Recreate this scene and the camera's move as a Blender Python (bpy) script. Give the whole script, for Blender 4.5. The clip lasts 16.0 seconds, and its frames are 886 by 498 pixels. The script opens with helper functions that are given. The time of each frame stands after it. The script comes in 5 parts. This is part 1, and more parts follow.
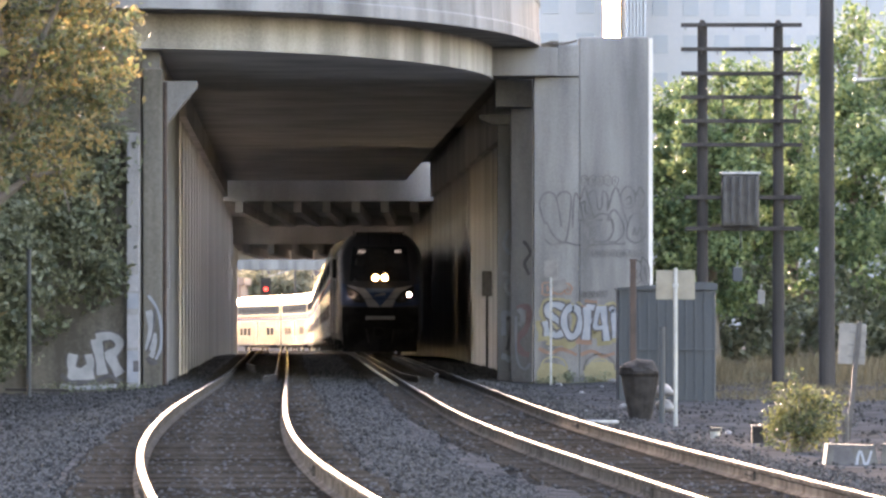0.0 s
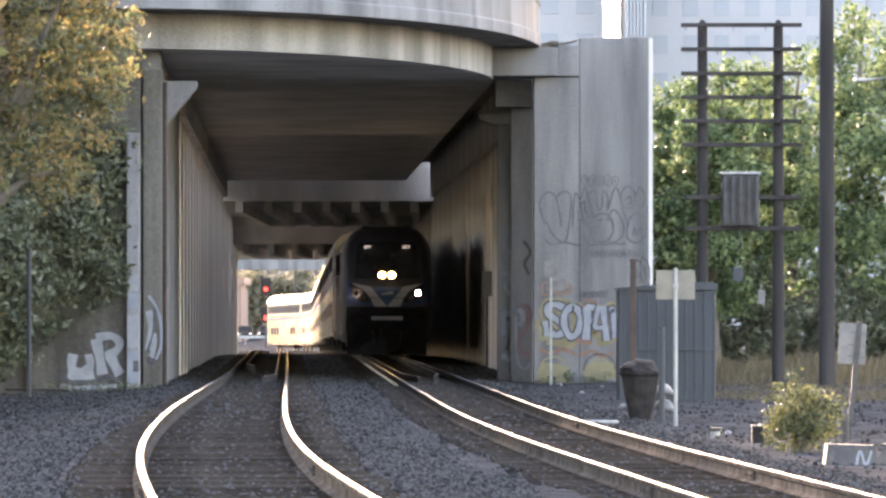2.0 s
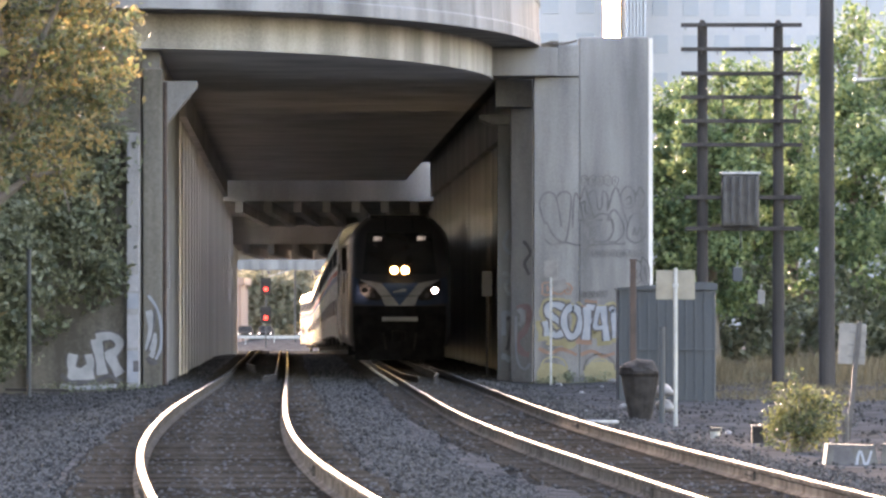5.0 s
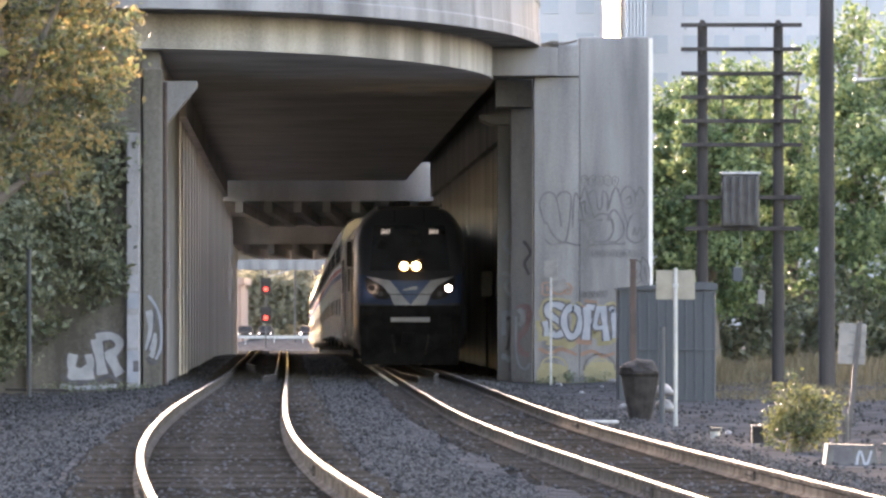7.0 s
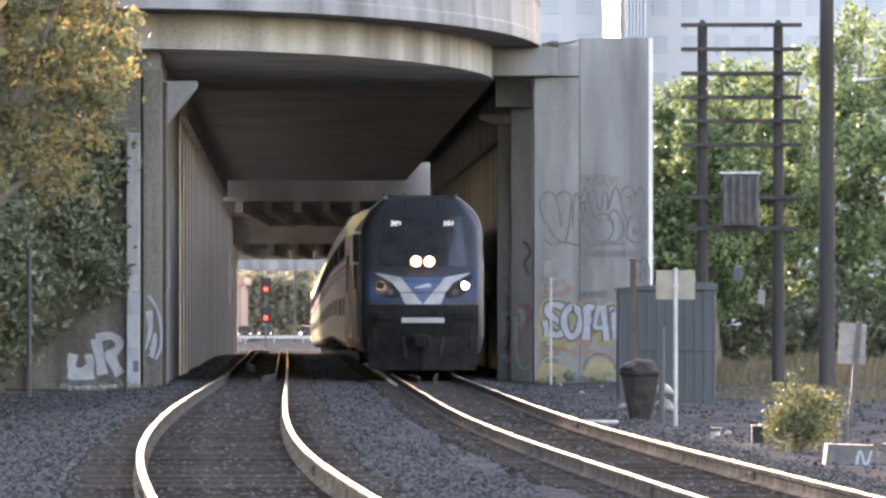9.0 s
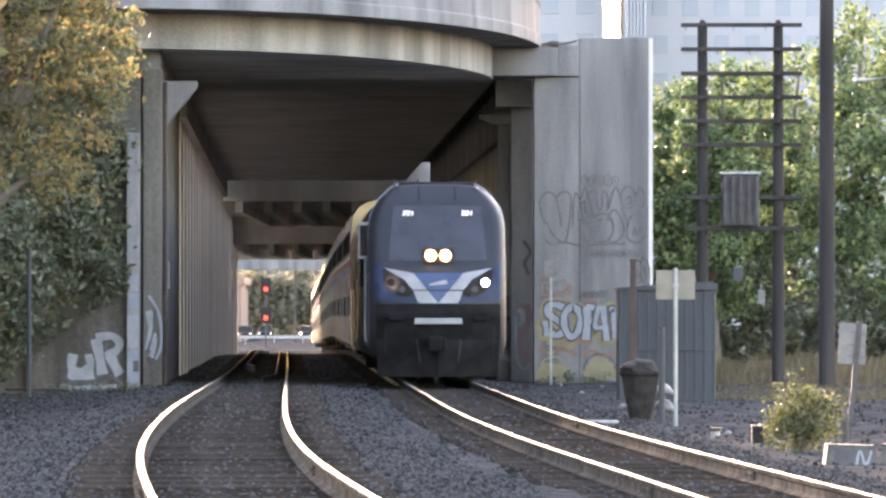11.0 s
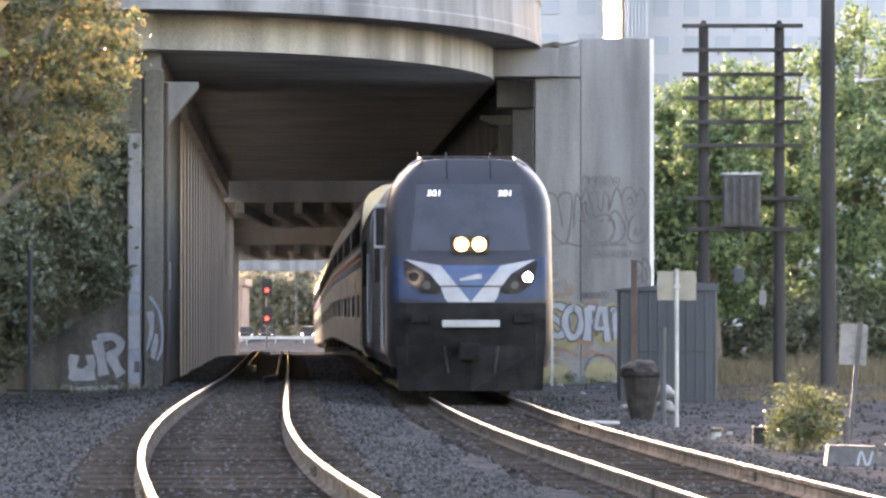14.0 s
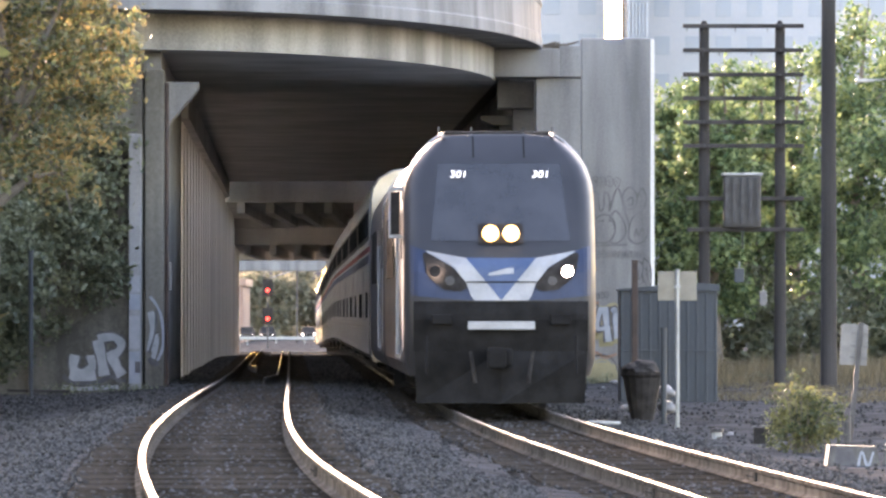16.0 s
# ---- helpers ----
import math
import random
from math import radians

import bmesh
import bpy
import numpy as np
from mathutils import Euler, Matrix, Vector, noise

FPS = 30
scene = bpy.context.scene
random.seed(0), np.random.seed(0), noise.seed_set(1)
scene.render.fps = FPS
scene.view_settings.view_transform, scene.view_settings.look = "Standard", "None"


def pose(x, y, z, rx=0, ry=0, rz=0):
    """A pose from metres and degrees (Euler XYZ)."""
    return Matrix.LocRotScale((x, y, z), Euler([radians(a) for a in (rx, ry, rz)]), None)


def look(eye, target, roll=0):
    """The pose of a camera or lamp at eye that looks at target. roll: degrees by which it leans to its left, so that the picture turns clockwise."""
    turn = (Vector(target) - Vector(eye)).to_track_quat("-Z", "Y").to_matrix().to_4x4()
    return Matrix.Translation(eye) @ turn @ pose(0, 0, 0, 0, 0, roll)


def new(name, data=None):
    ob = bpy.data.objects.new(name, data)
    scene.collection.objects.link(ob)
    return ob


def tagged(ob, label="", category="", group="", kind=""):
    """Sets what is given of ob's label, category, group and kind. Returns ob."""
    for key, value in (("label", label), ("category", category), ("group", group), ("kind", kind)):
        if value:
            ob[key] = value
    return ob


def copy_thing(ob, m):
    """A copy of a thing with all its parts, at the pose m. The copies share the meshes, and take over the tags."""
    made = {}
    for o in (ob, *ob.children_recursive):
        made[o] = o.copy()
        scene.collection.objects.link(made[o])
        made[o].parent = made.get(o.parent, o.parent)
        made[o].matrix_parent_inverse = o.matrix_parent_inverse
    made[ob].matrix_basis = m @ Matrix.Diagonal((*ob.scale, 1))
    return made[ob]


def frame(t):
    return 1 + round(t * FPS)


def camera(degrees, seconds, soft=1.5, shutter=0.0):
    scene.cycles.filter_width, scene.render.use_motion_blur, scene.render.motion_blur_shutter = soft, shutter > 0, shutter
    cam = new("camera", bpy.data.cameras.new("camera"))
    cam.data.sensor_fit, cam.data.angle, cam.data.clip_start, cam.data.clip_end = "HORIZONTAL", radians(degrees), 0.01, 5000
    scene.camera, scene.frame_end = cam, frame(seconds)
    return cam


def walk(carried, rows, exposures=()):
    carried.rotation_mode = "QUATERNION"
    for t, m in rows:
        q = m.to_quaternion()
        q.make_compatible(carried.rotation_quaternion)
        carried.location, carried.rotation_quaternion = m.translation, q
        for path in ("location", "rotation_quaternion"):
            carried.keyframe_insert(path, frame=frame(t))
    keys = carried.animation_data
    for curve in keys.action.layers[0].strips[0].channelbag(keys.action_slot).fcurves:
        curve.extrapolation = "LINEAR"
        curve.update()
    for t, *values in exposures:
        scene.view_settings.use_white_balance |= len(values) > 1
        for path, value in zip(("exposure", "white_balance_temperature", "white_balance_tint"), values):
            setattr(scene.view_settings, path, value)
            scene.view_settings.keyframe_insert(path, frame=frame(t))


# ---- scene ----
# ---- camera: a long lens on a tripod, nudged slightly near the end ----
F = 11500.0
EYE = (0.0, 0.0, 1.55)
cam = camera(7.80, 16.0, soft=2.6)


def aim(dx, dy):
    return look(EYE, (-dx / F * 1000, 1000, EYE[2] + (113 + dy) / F * 1000))


walk(cam, [(0, aim(0, 0)), (4, aim(0, 0)), (8, aim(0, 0)), (11.7, aim(0, 0)), (12.3, aim(1.9, 1.3)), (13.5, aim(2, 1.4)),
           (15.3, aim(2, 1.4)), (16, aim(3.2, 1.8))], [(0, 4.1, 8250, 31), (16, 4.1, 8250, 31)])

# ---- light: low backlight sun ahead and slightly to the left, clear sky ----
SUN = Vector((-0.205, 0.96, 0.195)).normalized()
world = bpy.data.worlds.new("world")
scene.world = world
world.use_nodes = True
wn = world.node_tree.nodes
sky = wn.new("ShaderNodeTexSky")
sky.sky_type, sky.sun_disc = "NISHITA", False
sky.sun_elevation, sky.sun_rotation = math.asin(SUN.z), math.atan2(SUN.x, SUN.y)
sky.air_density, sky.dust_density, sky.ozone_density = 1.0, 1.2, 1.5
wn["Background"].inputs["Strength"].default_value = 0.15
world.node_tree.links.new(sky.outputs[0], wn["Background"].inputs["Color"])
sun = new("sun", bpy.data.lights.new("sun", "SUN"))
sun.data.energy, sun.data.angle, sun.data.color = 2.0, radians(0.6), (1.0, 0.91, 0.79)
sun.matrix_world = look(SUN * 200, (0, 0, 0))

# ---- materials ----


def surf(name, c1, c2, scale=3.0, rough=0.8, metal=0.0, bump=0.2, grain=40.0, c3=None, island=0.0, piece=0.0, trans=0.0, streak=False, spec=0.5):
    """A two-scale procedural surface: broad stains, fine grain, bump."""
    m = bpy.data.materials.new(name)
    m.use_nodes = True
    nt = m.node_tree
    n, ln = nt.nodes, nt.links.new
    b = n["Principled BSDF"]
    tc = n.new("ShaderNodeTexCoord")
    mp = n.new("ShaderNodeMapping")
    ln(tc.outputs["Object"], mp.inputs["Vector"])
    if streak:
        mp.inputs["Scale"].default_value = (1.0, 1.0, 0.12)
    big = n.new("ShaderNodeTexNoise")
    big.inputs["Scale"].default_value, big.inputs["Detail"].default_value = scale, 5
    fine = n.new("ShaderNodeTexNoise")
    fine.inputs["Scale"].default_value, fine.inputs["Detail"].default_value = grain, 4
    ln(mp.outputs[0], big.inputs["Vector"])
    ln(tc.outputs["Object"], fine.inputs["Vector"])
    ramp = n.new("ShaderNodeValToRGB")
    ramp.color_ramp.elements[0].position, ramp.color_ramp.elements[1].position = 0.34, 0.66
    ramp.color_ramp.elements[0].color, ramp.color_ramp.elements[1].color = (*c1, 1), (*c2, 1)
    if c3:
        e = ramp.color_ramp.elements.new(0.5)
        e.color = (*c3, 1)
    add = n.new("ShaderNodeMath")
    add.operation = "MULTIPLY_ADD"
    ln(fine.outputs[0], add.inputs[0])
    add.inputs[1].default_value = 0.35
    ln(big.outputs[0], add.inputs[2])
    off = n.new("ShaderNodeMath")
    off.operation = "SUBTRACT"
    ln(add.outputs[0], off.inputs[0])
    off.inputs[1].default_value = 0.17
    src = off
    if island or piece:
        info = n.new("ShaderNodeNewGeometry") if island else n.new("ShaderNodeObjectInfo")
        k = n.new("ShaderNodeMath")
        k.operation = "MULTIPLY_ADD"
        ln(info.outputs["Random Per Island" if island else "Random"], k.inputs[0])
        k.inputs[1].default_value = island or piece
        ln(off.outputs[0], k.inputs[2])
        s = n.new("ShaderNodeMath")
        s.operation = "SUBTRACT"
        ln(k.outputs[0], s.inputs[0])
        s.inputs[1].default_value = (island or piece) / 2
        src = s
    ln(src.outputs[0], ramp.inputs[0])
    ln(ramp.outputs[0], b.inputs["Base Color"])
    b.inputs["Metallic"].default_value = metal
    b.inputs["Specular IOR Level"].default_value = spec
    rr = n.new("ShaderNodeMapRange")
    rr.inputs["To Min"].default_value, rr.inputs["To Max"].default_value = max(0.03, rough - 0.12), min(1, rough + 0.12)
    ln(fine.outputs[0], rr.inputs["Value"])
    ln(rr.outputs[0], b.inputs["Roughness"])
    if bump:
        bp = n.new("ShaderNodeBump")
        bp.inputs["Strength"].default_value, bp.inputs["Distance"].default_value = bump, 0.02
        ln(fine.outputs[0], bp.inputs["Height"])
        ln(bp.outputs[0], b.inputs["Normal"])
    if trans:
        t = n.new("ShaderNodeBsdfTranslucent")
        mix = n.new("ShaderNodeMixShader")
        mix.inputs[0].default_value = trans
        ln(ramp.outputs[0], t.inputs["Color"])
        ln(b.outputs[0], mix.inputs[1])
        ln(t.outputs[0], mix.inputs[2])
        ln(mix.outputs[0], n["Material Output"].inputs["Surface"])
    return m


def glow(name, colour, strength):
    m = bpy.data.materials.new(name)
    m.use_nodes = True
    b = m.node_tree.nodes["Principled BSDF"]
    b.inputs["Base Color"].default_value = (*colour, 1)
    b.inputs["Emission Color"].default_value = (*colour, 1)
    b.inputs["Emission Strength"].default_value = strength
    return m


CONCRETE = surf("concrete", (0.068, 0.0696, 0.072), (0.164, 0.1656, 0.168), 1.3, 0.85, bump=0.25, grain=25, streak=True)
# paler than the open concrete: brightness put in for the shade under the bridges
CONCRETE_LIFTED = surf("concrete_lifted", (0.31, 0.305, 0.30), (0.49, 0.485, 0.475), 0.5, 0.9, bump=0.3, grain=18, streak=True)
GRAVEL = surf("gravel", (0.0306, 0.0297, 0.0297), (0.0666, 0.0657, 0.0648), 1.2, 0.95, bump=0.7, grain=42, spec=0.0)
STONE = surf("stone", (0.024, 0.0238, 0.0235), (0.06, 0.0592, 0.0588), 6, 0.85, bump=0.2, grain=60, island=0.5, spec=0.0)
BED = surf("ballast_bed", (0.014, 0.013, 0.0122), (0.034, 0.032, 0.03), 0.8, 0.95, bump=1.0, grain=24, spec=0.0)
CONCRETE_STAINED = surf("concrete_stained", (0.14, 0.14, 0.1372), (0.308, 0.3052, 0.2968), 0.9, 0.9, bump=0.3, grain=18, streak=True, spec=0.2)
# darker streaked concrete for the west abutment
CONCRETE_DARKER = surf("concrete_darker", (0.05, 0.048, 0.042), (0.115, 0.11, 0.097), 1.6, 0.95, bump=0.3, grain=14, streak=True, spec=0.1)
TIE = surf("tie_wood", (0.015, 0.013, 0.011), (0.042, 0.036, 0.03), 4, 0.9, bump=0.5, grain=35, piece=0.3, spec=0.0)
RUST = surf("rail_rust", (0.034, 0.031, 0.028), (0.075, 0.069, 0.062), 3, 0.85, bump=0.15, grain=50, spec=0.0)
STEEL = surf("rail_steel", (0.07, 0.07, 0.072), (0.17, 0.17, 0.172), 2, 0.26, metal=0.75, bump=0.1, grain=60, spec=0.0)
POLE_WOOD = surf("pole_wood", (0.0195, 0.0182, 0.0182), (0.0403, 0.03705, 0.0364), 1.5, 0.9, bump=0.4, grain=30, streak=True, spec=0.15)
LEAF = surf("leaf_green", (0.04, 0.078, 0.035), (0.15, 0.195, 0.085), 0.6, 0.55, bump=0, grain=3, island=0.7, trans=0.36, spec=0.3)
LEAF_AUTUMN = surf("leaf_autumn", (0.05, 0.065, 0.035), (0.21, 0.155, 0.068), 0.5, 0.5, bump=0, grain=2, c3=(0.115, 0.13, 0.055), island=0.5, trans=0.5)
LEAF_DARK = surf("leaf_ivy", (0.045, 0.062, 0.035), (0.115, 0.125, 0.075), 1.0, 0.6, bump=0, grain=3, island=0.6, trans=0.3)
LEAF_BUSH = surf("leaf_bush", (0.02975, 0.0425, 0.017), (0.1275, 0.1275, 0.04675), 2.5, 0.55, bump=0, grain=6, island=0.7, trans=0.45)
# far woods: distance haze put into the leaf colour
LEAF_HAZED = surf("leaf_hazed", (0.10, 0.105, 0.075), (0.19, 0.18, 0.13), 0.4, 0.7, bump=0, grain=2, island=0.6, trans=0.4, spec=0.1)
BARK = surf("bark", (0.06, 0.05, 0.04), (0.13, 0.11, 0.09), 3, 0.9, bump=0.6, grain=20)
DRY_GRASS = surf("dry_grass", (0.0558, 0.04588, 0.02604), (0.1116, 0.093, 0.0558), 0.8, 0.9, bump=0, grain=5, island=0.5, trans=0.3)
GALV = surf("galvanised", (0.154, 0.168, 0.175), (0.238, 0.252, 0.259), 4, 0.5, metal=0.6, bump=0.05, grain=30)
SHED = surf("shed_paint", (0.02312, 0.02856, 0.034), (0.04216, 0.04964, 0.05576), 0.9, 0.6, bump=0.1, grain=20, streak=True, spec=0.2)
SIGN_BACK = surf("sign_back", (0.085, 0.08, 0.0675), (0.12, 0.1125, 0.095), 3, 0.5, metal=0.2, bump=0.05, grain=20)
SIGN_WHITE = surf("sign_white", (0.0675, 0.0675, 0.06937), (0.1013, 0.1013, 0.1031), 5, 0.5, bump=0.03, grain=30)
DARK_METAL = surf("dark_metal", (0.018, 0.018, 0.02), (0.04, 0.04, 0.042), 5, 0.6, metal=0.3, bump=0.1, grain=40)
RUSTY = surf("rusty_post", (0.021, 0.0132, 0.0108), (0.045, 0.027, 0.021), 4, 0.85, bump=0.2, grain=40)
BLOCK = surf("block_concrete", (0.0364, 0.0364, 0.0364), (0.078, 0.07644, 0.07384), 4, 0.9, bump=0.3, grain=30)
BLACK = surf("black_rubber", (0.012, 0.011, 0.011), (0.028, 0.026, 0.025), 5, 0.8, bump=0.1, grain=30, spec=0.08)
# ---- shape helpers ----


def link_bm(name, bm, material, smooth=False):
    me = bpy.data.meshes.new(name)
    bmesh.ops.recalc_face_normals(bm, faces=bm.faces)
    bm.to_mesh(me)
    bm.free()
    mats = material if isinstance(material, (list, tuple)) else [material]
    for m in mats:
        me.materials.append(m)
    if smooth:
        for p in me.polygons:
            p.use_smooth = True
    return new(name, me)


def part(name, bm, material, parent, label="", smooth=False):
    ob = link_bm(name, bm, material, smooth)
    ob.parent = parent
    if label:
        tagged(ob, label)
    return ob


def pydata(name, v, f, material, parent=None, smooth=False):
    me = bpy.data.meshes.new(name)
    v, f = np.asarray(v, np.float32), np.asarray(f, np.int32)
    me.vertices.add(len(v))
    me.vertices.foreach_set("co", v.ravel())
    k = f.shape[1]
    me.loops.add(f.size)
    me.loops.foreach_set("vertex_index", f.ravel())
    me.polygons.add(len(f))
    me.polygons.foreach_set("loop_start", np.arange(0, f.size, k, dtype=np.int32))
    me.materials.append(material)
    me.update(calc_edges=True)
    if smooth:
        for p in me.polygons:
            p.use_smooth = True
    ob = new(name, me)
    if parent:
        ob.parent = parent
    return ob


def thing(name, m, label, category, group="", kind=""):
    ob = new(name)
    ob.matrix_basis = m
    ob.empty_display_size = 0.2
    return tagged(ob, label, category, group, kind)


def box(bm, x0, x1, y0, y1, z0, z1, bevel=0.0, turn=None):
    r = bmesh.ops.create_cube(bm, size=1)
    bmesh.ops.scale(bm, vec=(x1 - x0, y1 - y0, z1 - z0), verts=r["verts"])
    bmesh.ops.translate(bm, vec=((x0 + x1) / 2, (y0 + y1) / 2, (z0 + z1) / 2), verts=r["verts"])
    if turn:
        bmesh.ops.transform(bm, matrix=turn, verts=r["verts"])
    if bevel:
        es = list({e for v in r["verts"] for e in v.link_edges})
        bmesh.ops.bevel(bm, geom=es, offset=bevel, segments=2, affect="EDGES", profile=0.6)
    return bm


def boxed(x0, x1, y0, y1, z0, z1, bevel=0.0, turn=None):
    return box(bmesh.new(), x0, x1, y0, y1, z0, z1, bevel, turn)


def rod(bm, p, q, r0, r1=None, seg=12):
    p, q = Vector(p), Vector(q)
    a = (q - p).to_track_quat("Z", "Y").to_matrix().to_4x4()
    bmesh.ops.create_cone(bm, cap_ends=True, segments=seg, radius1=r0, radius2=r1 or r0, depth=(q - p).length,
                          matrix=Matrix.Translation((p + q) / 2) @ a)
    return bm


def rodded(p, q, r0, r1=None, seg=12):
    return rod(bmesh.new(), p, q, r0, r1, seg)


def prism(bm, pts, y0, y1):
    """Extrude an outline in the xz plane from y0 to y1."""
    a = [bm.verts.new((x, y0, z)) for x, z in pts]
    b = [bm.verts.new((x, y1, z)) for x, z in pts]
    bm.faces.new(a)
    bm.faces.new(b[::-1])
    for i in range(len(pts)):
        j = (i + 1) % len(pts)
        bm.faces.new((a[i], a[j], b[j], b[i]))
    return bm


def sweep(bm, path, profile, closed=True, mat=None):
    """Sweep a profile of (sideways, up) along path points (x, y, z); sideways is to the right of the way."""
    rings = []
    n = len(path)
    for i, p in enumerate(path):
        a, b = path[max(0, i - 1)], path[min(n - 1, i + 1)]
        t = Vector((b[0] - a[0], b[1] - a[1], 0)).normalized()
        s = Vector((t.y, -t.x, 0))
        rings.append([bm.verts.new((p[0] + s.x * u, p[1] + s.y * u, p[2] + w)) for u, w in profile])
    k = len(profile)
    for i in range(n - 1):
        for j in range(k if closed else k - 1):
            f = bm.faces.new((rings[i][j], rings[i][(j + 1) % k], rings[i + 1][(j + 1) % k], rings[i + 1][j]))
            if mat:
                f.material_index = mat(j)
    if closed:
        bm.faces.new(rings[0][::-1])
        bm.faces.new(rings[-1])
    return bm


def loft(bm, rings, cap=True):
    rows = [[bm.verts.new(p) for p in r] for r in rings]
    k = len(rows[0])
    for a, b in zip(rows, rows[1:]):
        for j in range(k):
            bm.faces.new((a[j], a[(j + 1) % k], b[(j + 1) % k], b[j]))
    if cap:
        bm.faces.new(rows[0][::-1])
        bm.faces.new(rows[-1])
    return bm


# ---- the line of the tracks ----


def lerp(rows, d):
    if d <= rows[0][0]:
        (a, u), (b, v) = rows[0], rows[1]
    elif d >= rows[-1][0]:
        (a, u), (b, v) = rows[-2], rows[-1]
    else:
        k = next(i for i in range(1, len(rows)) if d <= rows[i][0])
        (a, u), (b, v) = rows[k - 1], rows[k]
    return u + (v - u) * (d - a) / (b - a)


def grade(d):
    """Fall of the line beyond the crest at 250 m."""
    if d < 250:
        return 0.0
    if d < 290:
        return -0.006 * (d - 250) ** 2 / 80
    return -0.006 * (min(d, 640) - 270)


def right_x(d):
    x = 0.896 - 0.0238 * (d - 103.8)
    if d < 112:
        x += 0.00028 * (112 - min(d, 112)) ** 2 if d > 70 else 0.00028 * 42 ** 2 + 0.02352 * (70 - d)
    if d > 530:
        x -= 0.0016 * (d - 530) ** 2
    return x


LEFT_ROWS = [(20, 0.25), (40, -0.98), (47.7, -1.43), (52.5, -1.70), (58, -1.96), (65, -2.24), (72.7, -2.49), (82, -2.75), (93, -3.02), (105.5, -3.32), (180, -5.07), (266, -7.12)]


def left_x(d):
    x = sum(lerp(LEFT_ROWS, d + o) for o in (-5, -2.5, 0, 2.5, 5)) / 5
    if d > 530:
        x -= 0.0016 * (d - 530) ** 2
    return x


def left_z(d):
    k = min(1, max(0, (d - 70) / 115))
    return 0.30 * (1 - k * k * (3 - 2 * k))
# ---- ground ----


def ground_z(x, d):
    z = grade(d) - 0.30 + 0.05 * noise.noise((x * 0.35, d * 0.12, 0)) + 0.03 * noise.noise((x * 1.3, d * 0.5, 5))
    if d < 420:
        lx, rx = left_x(d), right_x(d)
        k = min(1, max(0, (x - lx + 3.4) / 1.4)) * min(1, max(0, (rx + 2.6 - x) / 1.2))
        z += k * (0.09 + 0.9 * left_z(d) * min(1, max(0, (rx - 1.6 - x) / 1.5)))
    if x > 4 and d > 140:
        z += min(0.45, 0.010 * (d - 140)) * min(1, (x - 4) / 3) * (1 if d < 420 else 0.4)
    if d > 650:
        z += 0.004 * (min(d, 900) - 650)
    if d > 625 and x > -24:
        z += 1.2 * min(1, (d - 625) / 30)
    if d > 742:
        z += 9.8 * min(1, (d - 742) / 90) * (1 if x < 4 else max(0, 1 - (x - 4) / 5))
    return z


def build_ground():
    xs = [-900, -400, -150, -60, -30] + [-18 + 0.75 * i for i in range(49)] + [30, 60, 150, 400, 900]
    ys = [-80, -20, 10] + [24 + 1.6 * i for i in range(120)] + [220 + 8 * i for i in range(80)] + [880, 950, 1200, 1700, 2600, 4000]
    v = [(x, y, ground_z(x, y)) for y in ys for x in xs]
    n = len(xs)
    f = [(j * n + i, j * n + i + 1, (j + 1) * n + i + 1, (j + 1) * n + i) for j in range(len(ys) - 1) for i in range(n - 1)]
    tagged(pydata("ground", v, f, GRAVEL, smooth=True), "grey gravel ground beside the tracks", "ground", kind="structure")


build_ground()

RAIL = [(-0.06, -0.17), (-0.06, -0.160), (-0.02, -0.145), (-0.009, -0.13), (-0.009, -0.055), (-0.034, -0.042), (-0.037, -0.012),
        (-0.026, 0.0), (0.026, 0.0), (0.037, -0.012), (0.034, -0.042), (0.009, -0.055), (0.009, -0.13), (0.02, -0.145), (0.06, -0.160), (0.06, -0.17)]


def stations(a, b):
    out, d = [], a
    while d < b:
        out.append(d)
        d += 1.0 if d < 130 else (3.0 if d < 300 else 8.0)
    return out + [b]


def build_track(name, fx, fz, label):
    """One railway track with its own bed, rails and wooden ties."""
    track = thing(name, Matrix(), label, "railway track", kind="structure")
    bed = [(-1.75, -0.42), (-1.35, -0.20), (-0.75, -0.185), (0.75, -0.185), (1.35, -0.20), (1.75, -0.42)]
    path = [(fx(d), d, fz(d) + grade(d)) for d in stations(20, 680)]
    part("ballast_bed", sweep(bmesh.new(), path, bed), BED, track, smooth=False)
    for s in (-0.7525, 0.7525):
        pr = [(u + s, w) for u, w in RAIL]
        part("rail", sweep(bmesh.new(), path, pr, mat=lambda j: 1 if j == 7 else 0), [RUST, STEEL], track, "rusty steel rail with a polished head")
    # ties: the nearest as pieces, those far off joined
    me = None
    far = bmesh.new()
    d, k = 30.0, 0
    while d < 300:
        a = math.atan2(-(fx(d + 1) - fx(d - 1)) / 2, 1)
        jit = 0.05 * math.sin(k * 12.9898)
        m = pose(fx(d) + jit, d, fz(d) + grade(d), 0, 0, math.degrees(a) + 0.8 * math.sin(k * 78.2))
        if k < 150:
            if me is None:
                ob = part("tie", boxed(-1.3, 1.3, -0.115, 0.115, -0.34, -0.168, 0.012), TIE, track)
                me = ob.data
            else:
                ob = new("tie", me)
                ob.parent = track
            ob.matrix_basis = m
        else:
            box(far, -1.3, 1.3, -0.115, 0.115, -0.34, -0.168, turn=m)
        d, k = d + 0.53, k + 1
    tagged(part("distant_ties", far, TIE, track), kind="stuff")
    return track


track_right = build_track("track_1", right_x, lambda d: 0.0, "railway track on grey ballast carrying the train")
track_left = build_track("track_2", left_x, left_z, "empty curving railway track with rusty rails on ballast")


